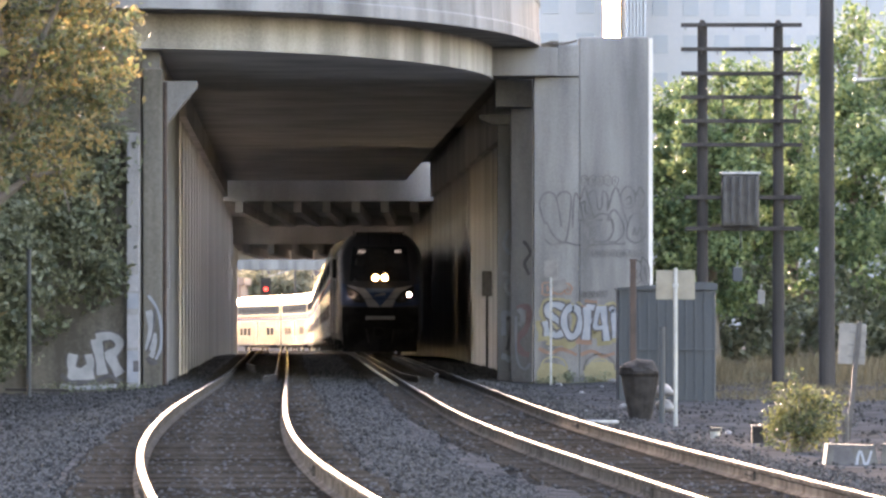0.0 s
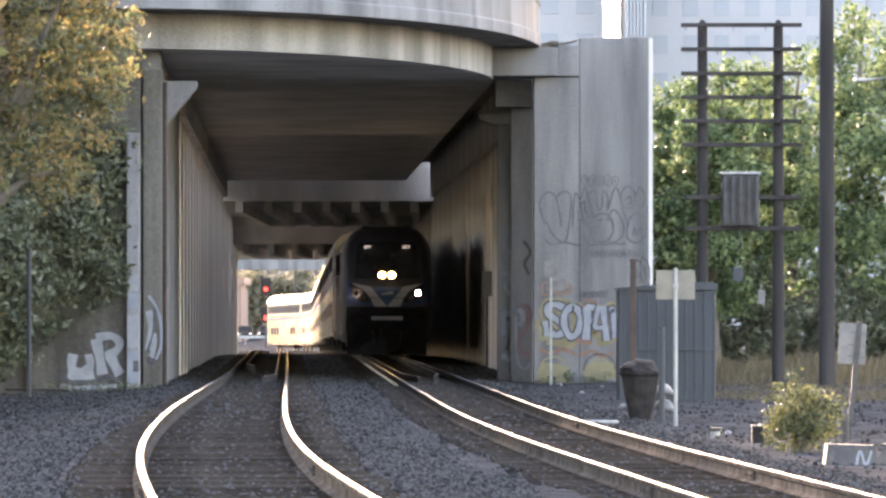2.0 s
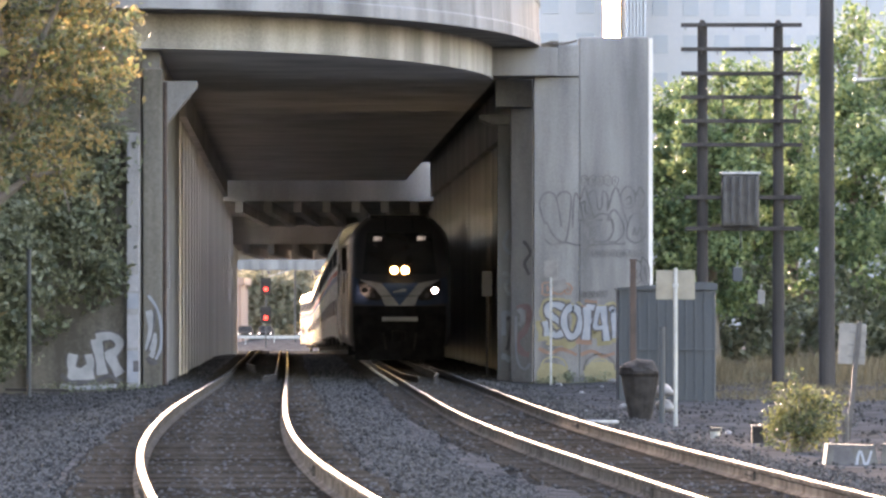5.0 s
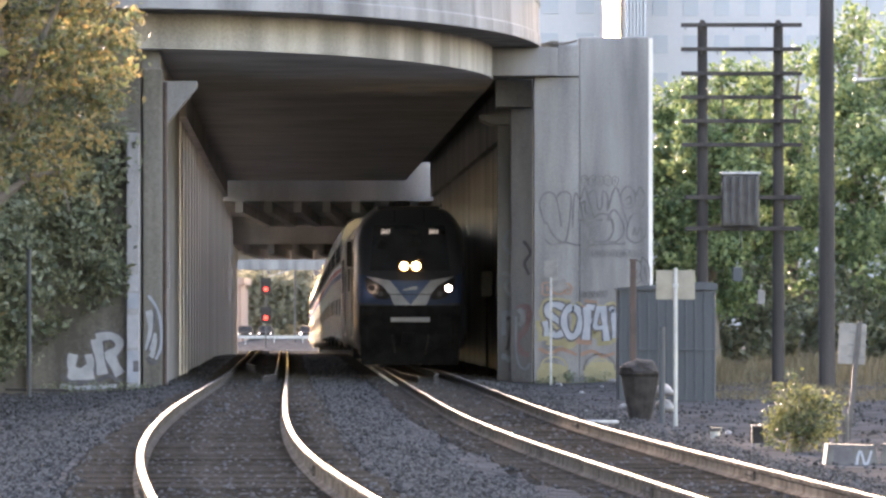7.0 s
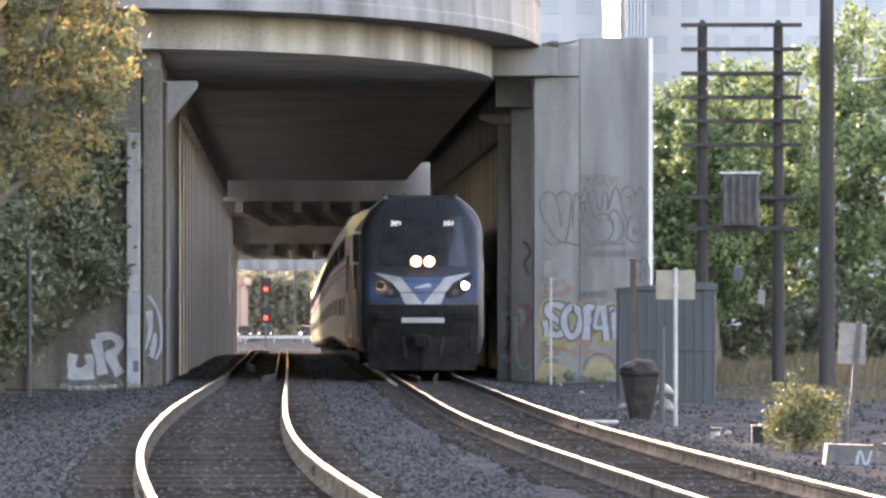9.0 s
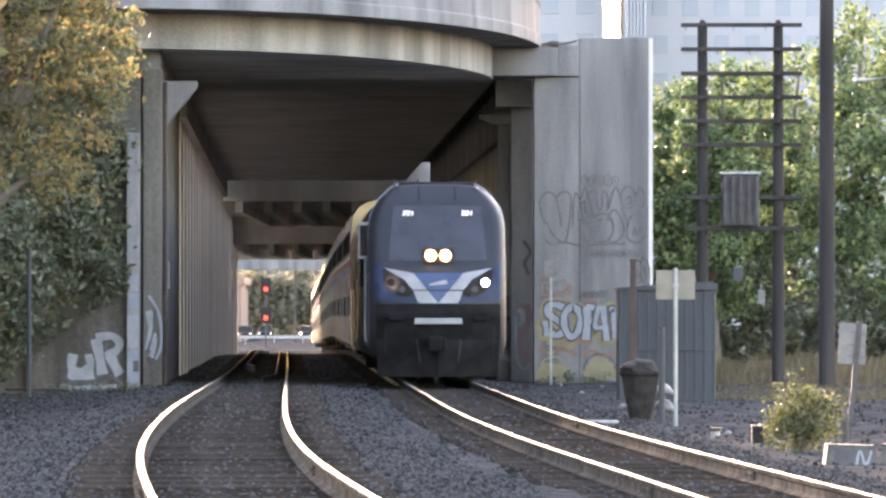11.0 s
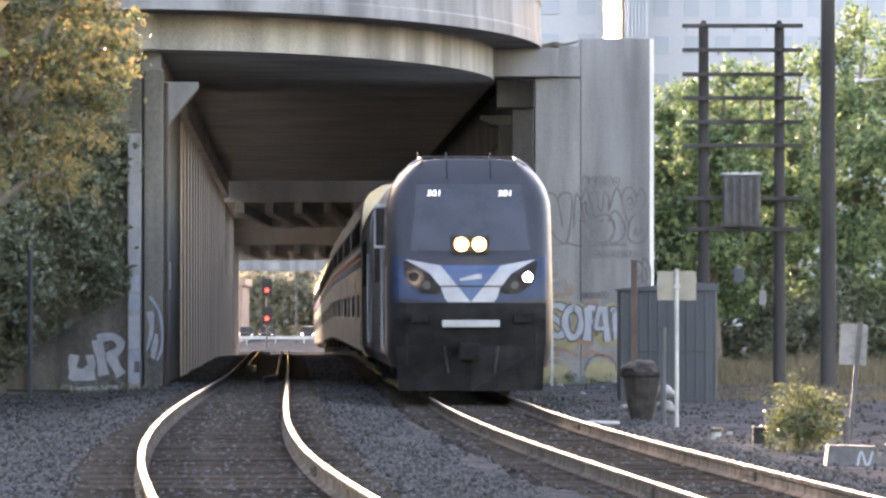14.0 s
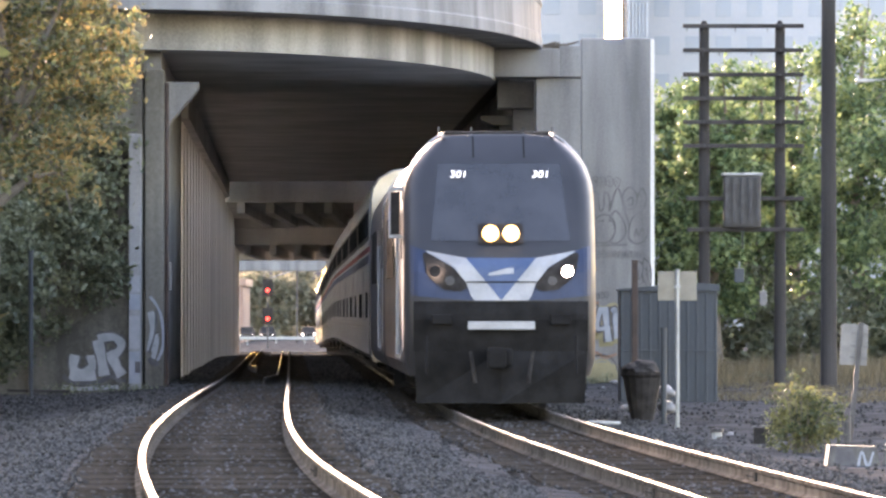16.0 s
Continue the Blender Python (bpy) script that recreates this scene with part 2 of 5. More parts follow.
def guard_rails(track, fx, fz, side, d0, d1, off):
    path = []
    for d in stations(d0, d1):
        flare = 0.28 * max(0, 1 - (d - d0) / 9)
        path.append((fx(d) + side * (off - flare), d, fz(d) + grade(d) + 0.004))
    pr = [(u * 0.9, w) for u, w in RAIL]
    part("guard_rail", sweep(bmesh.new(), path, pr, mat=lambda j: 1 if j == 7 else 0), [RUST, STEEL], track, "inner guard rail with a bent end")


guard_rails(track_left, left_x, left_z, 1, 152, 300, 0.47)
guard_rails(track_left, left_x, left_z, -1, 190, 300, 0.47)
guard_rails(track_right, right_x, lambda d: 0, -1, 158, 300, 0.47)
guard_rails(track_right, right_x, lambda d: 0, 1, 158, 300, 0.47)



def rail_fittings(track, fx, fz, joints, a0, a1):
    """Joint bars bolted on at a few places, and the row of rail anchors farther out."""
    for d, s in joints:
        a = math.degrees(math.atan2(-(fx(d + 1) - fx(d - 1)) / 2, 1))
        ob = part("joint_bar", boxed(-0.034, 0.034, -0.45, 0.45, -0.145, -0.05, 0.01), RUST, track, "bolted rail joint bar")
        ob.matrix_basis = pose(fx(d) + s * 0.7525, d, fz(d) + grade(d), 0, 0, a)
        for k in range(4):
            y = -0.33 + 0.22 * k
            part("bolt", rodded((-0.045, y, -0.095), (0.045, y, -0.095), 0.012, seg=6), RUST, ob)
    bm = bmesh.new()
    d = a0
    while d < a1:
        x, z = fx(d) - 0.7525, fz(d) + grade(d)
        box(bm, x - 0.12, x - 0.05, d - 0.04, d + 0.04, z - 0.165, z - 0.11)
        d += 1.06
    tagged(part("rail_anchors", bm, STEEL, track), kind="stuff")


rail_fittings(track_right, right_x, lambda d: 0.0, ((92, -1), (94.5, 1), (60, -1), (66, 1)), 152, 215)
rail_fittings(track_left, left_x, left_z, ((56, 1), (49, -1), (84, 1)), 150, 170)

# ---- the overpass ----


def edge_path(inset=0.0, side=1.0):
    """Plan of the deck's outer edge: straight on the far left, then a rounded corner, then back along the line."""
    a, b = 10.55 - inset * side, 24.0 - inset
    pts = [(-60, 172 - b), (-40, 172 - b), (-24, 172 - b), (-14, 172 - b)]
    for i in range(41):
        t = math.pi / 2 * i / 40
        pts.append((-8 + a * math.sin(t), 172 - b * math.cos(t)))
    for d in (180, 190, 205, 220, 236, 260, 300):
        pts.append((2.55 - inset * side - 0.024 * (d - 172), d))
    return pts


def plate(bm, pts, z0, z1):
    """A slab from a plan outline."""
    a = [bm.verts.new((x, y, z0)) for x, y in pts]
    b = [bm.verts.new((x, y, z1)) for x, y in pts]
    bm.faces.new(a[::-1])
    bm.faces.new(b)
    for i in range(len(pts)):
        j = (i + 1) % len(pts)
        bm.faces.new((a[i], a[j], b[j], b[i]))
    return bm


BACK = [(left_x(d) - 3.4, d) for d in (300, 260, 220, 178)] + [(-60, 178)]


def build_overpass():
    over = thing("overpass", Matrix(), "curved grey concrete highway ramp over the tracks with box girder and parapet", "overpass", kind="structure")
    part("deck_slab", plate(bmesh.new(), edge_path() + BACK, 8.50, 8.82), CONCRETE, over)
    part("box_girder", plate(bmesh.new(), edge_path(2.0, 0.62) + BACK, 7.66, 8.496), CONCRETE_LIFTED, over, "stained concrete box girder, paled against the shade below it")
    # darker sheet over the face, so only the soffit keeps the lifted tone
    part("girder_fascia", sweep(bmesh.new(), [(x, y, 7.662) for x, y in edge_path(2.0, 0.62)], [(0.03, 0.0), (0.03, 0.83), (-0.02, 0.83), (-0.02, 0.0)]), CONCRETE_STAINED, over, "rain-stained outer face of the girder, darker than its paled soffit")
    pr = [(0.03, -0.16), (0.03, 0.12), (0.0, 0.16), (-0.02, 0.95), (0.02, 0.99), (0.02, 1.05), (-0.28, 1.05), (-0.28, 0.99), (-0.25, 0.95), (-0.42, 0.14), (-0.42, 0.0)]
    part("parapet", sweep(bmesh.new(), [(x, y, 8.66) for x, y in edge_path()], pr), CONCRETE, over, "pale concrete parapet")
    # rail on the parapet
    path = [(x, y, 9.95) for x, y in edge_path(0.15)]
    part("parapet_rail", sweep(bmesh.new(), path, [(0.04, -0.04), (0.04, 0.04), (-0.04, 0.04), (-0.04, -0.04)]), GALV, over)
    pts = edge_path(0.15)
    for i in range(4, len(pts), 3):
        part("rail_post", rodded((pts[i][0], pts[i][1], 9.68), (pts[i][0], pts[i][1], 9.95), 0.04, seg=8), GALV, over)


build_overpass()


def build_right_wall():
    w = thing("wall_east", Matrix(), "tall weathered grey concrete abutment wall covered in graffiti", "wall", kind="structure")
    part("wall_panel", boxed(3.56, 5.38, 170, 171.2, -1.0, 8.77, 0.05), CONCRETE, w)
    bm = bmesh.new()
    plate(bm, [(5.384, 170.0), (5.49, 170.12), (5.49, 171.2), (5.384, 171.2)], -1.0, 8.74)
    # paler concrete put in for the light that catches this edge
    part("chamfer", bm, CONCRETE_LIFTED, w, "chamfered wall edge, its bright sky light painted pale")
    part("wall_panel", boxed(2.38, 3.556, 170.008, 171.4, -1.0, 7.72, 0.02), CONCRETE, w)
    part("cap_beam", boxed(0.25, 3.0, 169.6, 171.6, 7.74, 8.48, 0.03), CONCRETE, w)
    part("cap_block", boxed(3.004, 3.557, 169.9, 171.6, 7.74, 8.56, 0.02), CONCRETE, w, "darker recessed beam end")
    part("pier", boxed(1.80, 2.376, 172.5, 173.3, -1.0, 6.996, 0.03), CONCRETE, w)
    part("pier_head", boxed(1.395, 2.372, 171.9, 173.6, 7.0, 7.73, 0.03), CONCRETE, w)
    part("pier", boxed(1.46, 1.84, 174, 174.9, -1.0, 6.596, 0.03), CONCRETE, w)
    bm = prism(bmesh.new(), [(0.953, 6.85), (1.88, 6.85), (1.88, 6.6), (1.3, 6.6), (0.97, 6.74)], 173.7, 176.0)
    part("haunch", bm, CONCRETE, w)
    return w


wall_east = build_right_wall()


def build_inner_walls():
    """Piers and walls along both sides under the bridges."""
    w = thing("wall_inner_east", Matrix(), "concrete pier wall under the bridges, paled against its shade", "wall", kind="structure")
    e = thing("wall_inner_west", Matrix(), "ribbed concrete pier wall under the bridges, paled against its shade", "wall", kind="structure")
    # pier colour paled to lighten the dark between the walls
    for a in range(173, 384, 6):
        part("pier_wall", sweep(bmesh.new(), [(right_x(d) + 3.35, d, 0) for d in (a, a + 5.85)], [(0, -4), (0, 6.9), (0.7, 6.9), (0.7, -4)]), CONCRETE_LIFTED, w)
    part("pier_cap", sweep(bmesh.new(), [(right_x(d) + 3.35, d, 0) for d in (173, 299)], [(-0.2, 6.904), (-0.2, 8.496), (0.8, 8.496), (0.8, 6.904)]), CONCRETE_LIFTED, w)
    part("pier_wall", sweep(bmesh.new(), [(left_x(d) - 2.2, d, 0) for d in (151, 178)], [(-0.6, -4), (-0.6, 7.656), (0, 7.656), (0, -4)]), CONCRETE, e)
    for a in range(181, 384, 6):
        part("pier_wall", sweep(bmesh.new(), [(left_x(d) - 2.2, d, 0) for d in (a, a + 3.6)], [(-0.7, -4), (-0.7, 6.9), (0, 6.9), (0, -4)]), CONCRETE_LIFTED, e)
    part("pier_cap", sweep(bmesh.new(), [(left_x(d) - 2.2, d, 0) for d in (178, 299)], [(-0.8, 6.904), (-0.8, 7.656), (0.2, 7.656), (0.2, 6.904)]), CONCRETE_LIFTED, e)


build_inner_walls()


def build_far_bridges():
    for a, b, z0, z1, name in ((300.3, 350, 6.2, 9.0, "bridge_1"), (350.6, 390, 4.75, 7.4, "bridge_2")):
        br = thing(name, Matrix(), "grey concrete bridge deck on beams over the line", "bridge", kind="structure")
        part("deck_slab", boxed(left_x(a) - 4, right_x(a) + 4.2, a, b, z0 + 0.5, z1, 0.03), CONCRETE_LIFTED, br)
        for k in range(8):
            x = left_x(a) - 1.5 + 1.35 * k
            part("girder", boxed(x - 0.18, x + 0.18, a + 0.3, b - 0.3, z0, z0 + 0.496), CONCRETE_LIFTED, br)
        part("edge_beam", boxed(left_x(a) - 4, right_x(a) + 4.2, b + 0.004, b + 0.4, z0, z1 + 0.3, 0.03), CONCRETE_LIFTED, br)


build_far_bridges()


def build_left_abutment():
    w = thing("wall_west", Matrix(), "grey concrete abutment with columns, pipe and graffiti", "wall", kind="structure")
    part("wall_panel", boxed(-12, -7.0, 150.2, 151.0, -1, 7.6, 0.03), CONCRETE_DARKER, w)
    part("column", boxed(-6.95, -6.5, 150.4, 151.2, -1, 7.2, 0.04), CONCRETE_DARKER, w, "dark column with painted swirls")
    part("column", boxed(-7.28, -6.99, 149.5, 150.1, -1, 5.7, 0.03), CONCRETE, w, "pale concrete column with pasted notices")
    part("downpipe", rodded((-6.44, 150.5, -0.4), (-6.44, 150.5, 6.9), 0.05), RUSTY, w)
    bm = prism(bmesh.new(), [(-6.5, 6.95), (-5.75, 6.95), (-5.75, 6.8), (-6.5, 5.9)], 151.3, 152.2)
    part("haunch", bm, CONCRETE, w)
    bm = prism(bmesh.new(), [(-9.6, -0.5), (-7.29, -0.5), (-7.29, 1.95), (-8.2, 1.55), (-9.0, 1.0), (-9.6, 0.4)], 149.75, 150.1)
    part("wing_wall", bm, CONCRETE_DARKER, w, "dark wing wall with painted letters")
    return w


wall_west = build_left_abutment()
# ---- writing and paint on the walls ----
PAINT_PALE = surf("paint_pale_blue", (0.126, 0.147, 0.1764), (0.1764, 0.1932, 0.2184), 3, 0.7, bump=0.05, grain=20)
PAINT_DARK = surf("paint_dark", (0.025, 0.025, 0.03), (0.06, 0.06, 0.065), 3, 0.7, bump=0.05, grain=20)
PAINT_GREY = surf("paint_faded", (0.05, 0.05, 0.053), (0.09, 0.09, 0.093), 2, 0.8, bump=0.05, grain=15)
PAINT_YELLOW = surf("paint_yellow", (0.125, 0.11, 0.06), (0.17, 0.15, 0.09), 2, 0.8, bump=0.05, grain=15)
PAINT_PINK = surf("paint_pink", (0.132, 0.084, 0.087), (0.174, 0.12, 0.12), 2, 0.8, bump=0.05, grain=15)
PAINT_BROWN = surf("paint_brown", (0.13, 0.075, 0.055), (0.17, 0.105, 0.08), 2, 0.8, bump=0.05, grain=15)
WHEATPASTE = surf("pasted_paper", (0.153, 0.162, 0.1755), (0.207, 0.2115, 0.225), 3, 0.8, bump=0.1, grain=12)


def stroke(name, pts, width, y, material, parent, depth=0.006, closed=False, label=""):
    """A painted stroke on a wall facing the tracks: a ribbon through smoothed points (x, z)."""
    if closed:
        pts = pts + [pts[0]]
    fine = []
    n = len(pts)
    for i in range(n - 1):
        p0, p1, p2, p3 = (Vector(pts[(i - 1) if i else (n - 2 if closed else 0)]), Vector(pts[i]), Vector(pts[i + 1]),
                          Vector(pts[i + 2] if i + 2 < n else (pts[1] if closed else pts[-1])))
        for k in range(6):
            t = k / 6
            fine.append(0.5 * ((2 * p1) + (p2 - p0) * t + (2 * p0 - 5 * p1 + 4 * p2 - p3) * t * t + (3 * p1 - p0 - 3 * p2 + p3) * t ** 3))
    fine.append(Vector(pts[-1]))
    bm, prev = bmesh.new(), None
    for i, p in enumerate(fine):
        t = (fine[min(i + 1, len(fine) - 1)] - fine[max(i - 1, 0)])
        t = t.normalized() if t.length > 1e-6 else Vector((1, 0))
        w = width * (0.95 + 0.12 * math.sin(i * 0.7)) / 2
        s = Vector((-t.y, t.x)) * w
        row = [bm.verts.new((p.x + s.x, y, p.y + s.y)), bm.verts.new((p.x - s.x, y, p.y - s.y))]
        row += [bm.verts.new((p.x - s.x, y - depth, p.y - s.y)), bm.verts.new((p.x + s.x, y - depth, p.y + s.y))]
        if prev:
            for a in range(4):
                bm.faces.new((prev[a], prev[(a + 1) % 4], row[(a + 1) % 4], row[a]))
        prev = row
    return part(name, bm, material, parent, label)


def blob(name, cx, cz, rx, rz, y, material, parent, seed=0, depth=0.004, rough=0.25, label=""):
    bm = bmesh.new()
    pts = []
    for i in range(28):
        a = 2 * math.pi * i / 28
        k = 1 + rough * noise.noise((math.cos(a) * 1.5 + seed, math.sin(a) * 1.5, seed * 3.1))
        pts.append((cx + rx * k * math.cos(a), cz + rz * k * math.sin(a)))
    return part(name, prism(bm, pts, y - depth, y), material, parent, label)


def bubble_row(parent, y, x0, x1, z0, z1, n, material, width, seed):
    """A faded row of bubble shapes whose letters cannot be read: closed outlines with inner strokes."""
    rnd = random.Random(seed)
    step = (x1 - x0) / n
    for k in range(n):
        cx = x0 + step * (k + 0.5)
        hz = (z1 - z0) / 2 * rnd.uniform(0.8, 1.1)
        cz = (z0 + z1) / 2 + rnd.uniform(-0.07, 0.07) * (z1 - z0)
        hx, lean = step * rnd.uniform(0.5, 0.72), rnd.uniform(-0.3, 0.3)
        pts = []
        for i in range(11):
            a = 2 * math.pi * i / 11
            r = 1 + rnd.uniform(-0.42, 0.22)
            z = hz * math.sin(a) * (0.8 + 0.2 * r)
            x = min(x1, max(x0, cx + hx * math.cos(a) * r + lean * z * 0.4))
            pts.append((x, cz + z))
        stroke("graffiti_outline", pts, width, y - 0.0007 * (k % 3), material, parent, closed=True)
        for _ in range(2):
            q, w = rnd.uniform(-0.4, 0.4), rnd.uniform(-0.5, 0.5)
            stroke("graffiti_stroke", [(cx + hx * w * 0.6, cz + hz * (0.45 + q * 0.5)), (cx + hx * (q - w) * 0.5, cz + hz * q * 0.3), (cx - hx * q, cz - hz * (0.3 + abs(w) * 0.5))], width * 0.75, y - 0.003, material, parent)


# outlines on a grid laid along the wall and down it
TALL_OUTLINES = (([(0.6, 1.1), (0.95, 0.9), (1.3, 1.15), (1.5, 2.0), (1.6, 2.75)], False),
                 ([(1.35, 1.2), (1.6, 0.92), (2.0, 0.95), (2.12, 1.3), (2.05, 2.3), (1.9, 3.3), (1.7, 3.58), (1.3, 3.35), (1.0, 2.9), (0.85, 2.5)], False),
                 ([(0.6, 1.1), (0.45, 1.6), (0.7, 2.5), (0.85, 2.5)], False),
                 ([(0.7, 3.4), (1.1, 3.7), (1.8, 3.58), (2.5, 3.72), (4.0, 3.68), (5.0, 3.65)], False),
                 ([(2.2, 2.8), (2.25, 1.5), (2.38, 0.95), (2.6, 1.3), (2.85, 0.65), (3.05, 1.3), (3.35, 2.3)], False),
                 ([(2.6, 1.4), (2.75, 2.3), (2.9, 3.0)], False),
                 ([(3.1, 1.0), (3.3, 0.8), (3.45, 1.0), (3.55, 1.8), (3.75, 1.7), (3.8, 0.9), (4.05, 1.1), (4.05, 1.9)], False),
                 ([(4.05, 1.9), (4.5, 0.65), (4.9, 1.9), (5.15, 2.7)], False),
                 ([(4.4, 1.85), (4.85, 2.5), (4.9, 3.1), (4.5, 3.55), (4.1, 3.5), (4.35, 3.0), (4.3, 2.4), (4.05, 2.35)], True),
                 ([(3.4, 2.8), (3.35, 2.3), (3.75, 2.05), (4.2, 2.25), (4.35, 3.0), (4.0, 3.5), (3.3, 3.55)], False),
                 ([(4.75, 1.1), (5.1, 0.6), (5.5, 0.95), (5.45, 1.6), (5.0, 1.75)], True),
                 ([(5.0, 1.3), (5.25, 1.15), (5.3, 1.5), (5.05, 1.55)], False),
                 ([(5.2, 2.4), (5.6, 2.0), (6.05, 2.35), (6.05, 3.2), (5.6, 3.6), (5.1, 3.3)], True),
                 ([(5.55, 1.1), (5.8, 0.65), (6.02, 1.1), (5.9, 1.7), (5.6, 1.8)], False),
                 ([(5.4, 3.2), (5.5, 2.8), (5.6, 3.2), (5.8, 2.8), (5.9, 3.0)], False),
                 ([(2.55, 2.4), (3.2, 2.42), (3.8, 2.38)], False),
                 ([(3.0, 3.3), (3.1, 2.7), (3.4, 2.85), (3.3, 3.4)], True),
                 ([(2.7, 1.5), (2.85, 1.4), (2.85, 1.8), (2.95, 2.1)], False))
# letters as fat strokes: (width, points)
FAT_LETTERS = (((0.34, [(4.15, 1.95), (3.7, 1.78), (3.3, 1.9), (3.28, 2.25), (3.7, 2.55), (4.05, 2.8), (4.1, 3.2), (3.75, 3.42), (3.5, 3.3)]), (0.3, [(3.12, 2.65), (3.2, 3.0), (3.25, 3.45)])),
               ((0.34, [(4.62, 1.85), (4.22, 2.2), (4.15, 2.8), (4.4, 3.4), (4.72, 3.42), (4.98, 2.95), (4.98, 2.25), (4.62, 1.85)]),),
               ((0.40, [(5.35, 1.9), (5.38, 2.7), (5.3, 3.65)]), (0.3, [(5.35, 1.95), (5.55, 1.9), (5.8, 1.98)]), (0.24, [(5.4, 2.7), (5.55, 2.68), (5.7, 2.62)])),
               ((0.24, [(6.02, 1.85), (5.85, 2.5), (5.82, 2.98), (6.15, 3.0), (6.5, 2.98)]), (0.32, [(6.22, 1.85), (6.3, 2.7), (6.42, 3.7)])),
               ((0.28, [(6.62, 2.15), (6.76, 2.0), (6.8, 2.7), (6.84, 3.55)]),))
WORN_LETTERS = (((0.5, [(2.1, 4.4), (2.0, 5.0), (2.2, 5.35), (2.7, 5.3), (3.0, 5.0), (2.95, 4.4)]), (0.5, [(1.8, 5.45), (2.5, 5.6), (3.2, 5.5)])),
                ((0.55, [(3.3, 3.6), (3.5, 4.6), (3.65, 5.5)]), (0.45, [(3.3, 3.55), (4.1, 3.45), (4.55, 3.8), (4.35, 4.25), (3.8, 4.5)]), (0.55, [(4.0, 4.4), (4.3, 5.0), (4.6, 5.5)])))
PAINT_WORN = surf("paint_worn_white", (0.1488, 0.1612, 0.1736), (0.2108, 0.2232, 0.2356), 3, 0.8, bump=0.05, grain=20)


def sprayed(parent, rows, place, unit, y, material, halo):
    """Fat sprayed letters, one over the next: halo, dark outline, pale fill."""
    if halo:
        for k, strokes in enumerate(rows):
            for n, (wd, pts) in enumerate(strokes):
                stroke("graffiti_halo", [place(u + (-0.12 if q > 2 else 0.0), q + (0.25 if q > 2.9 else -0.05)) for u, q in pts], (wd + 0.42) * unit, y - 0.001 * (2 * k + n), (PAINT_YELLOW, PAINT_BROWN)[k % 5 == 2], parent, 0.004)
    for k, strokes in enumerate(rows):
        for n, (wd, pts) in enumerate(strokes):
            path = [place(u, q) for u, q in pts]
            stroke("graffiti_outline", path, (wd + 0.2) * unit, y - 0.014 - 0.012 * k - 0.001 * n, PAINT_DARK, parent, 0.004)
        for n, (wd, pts) in enumerate(strokes):
            path = [place(u, q) for u, q in pts]
            stroke("graffiti_letter", path, wd * unit, y - 0.020 - 0.012 * k - 0.001 * n, material, parent, 0.004, label="pale bubble letter outlined in black")


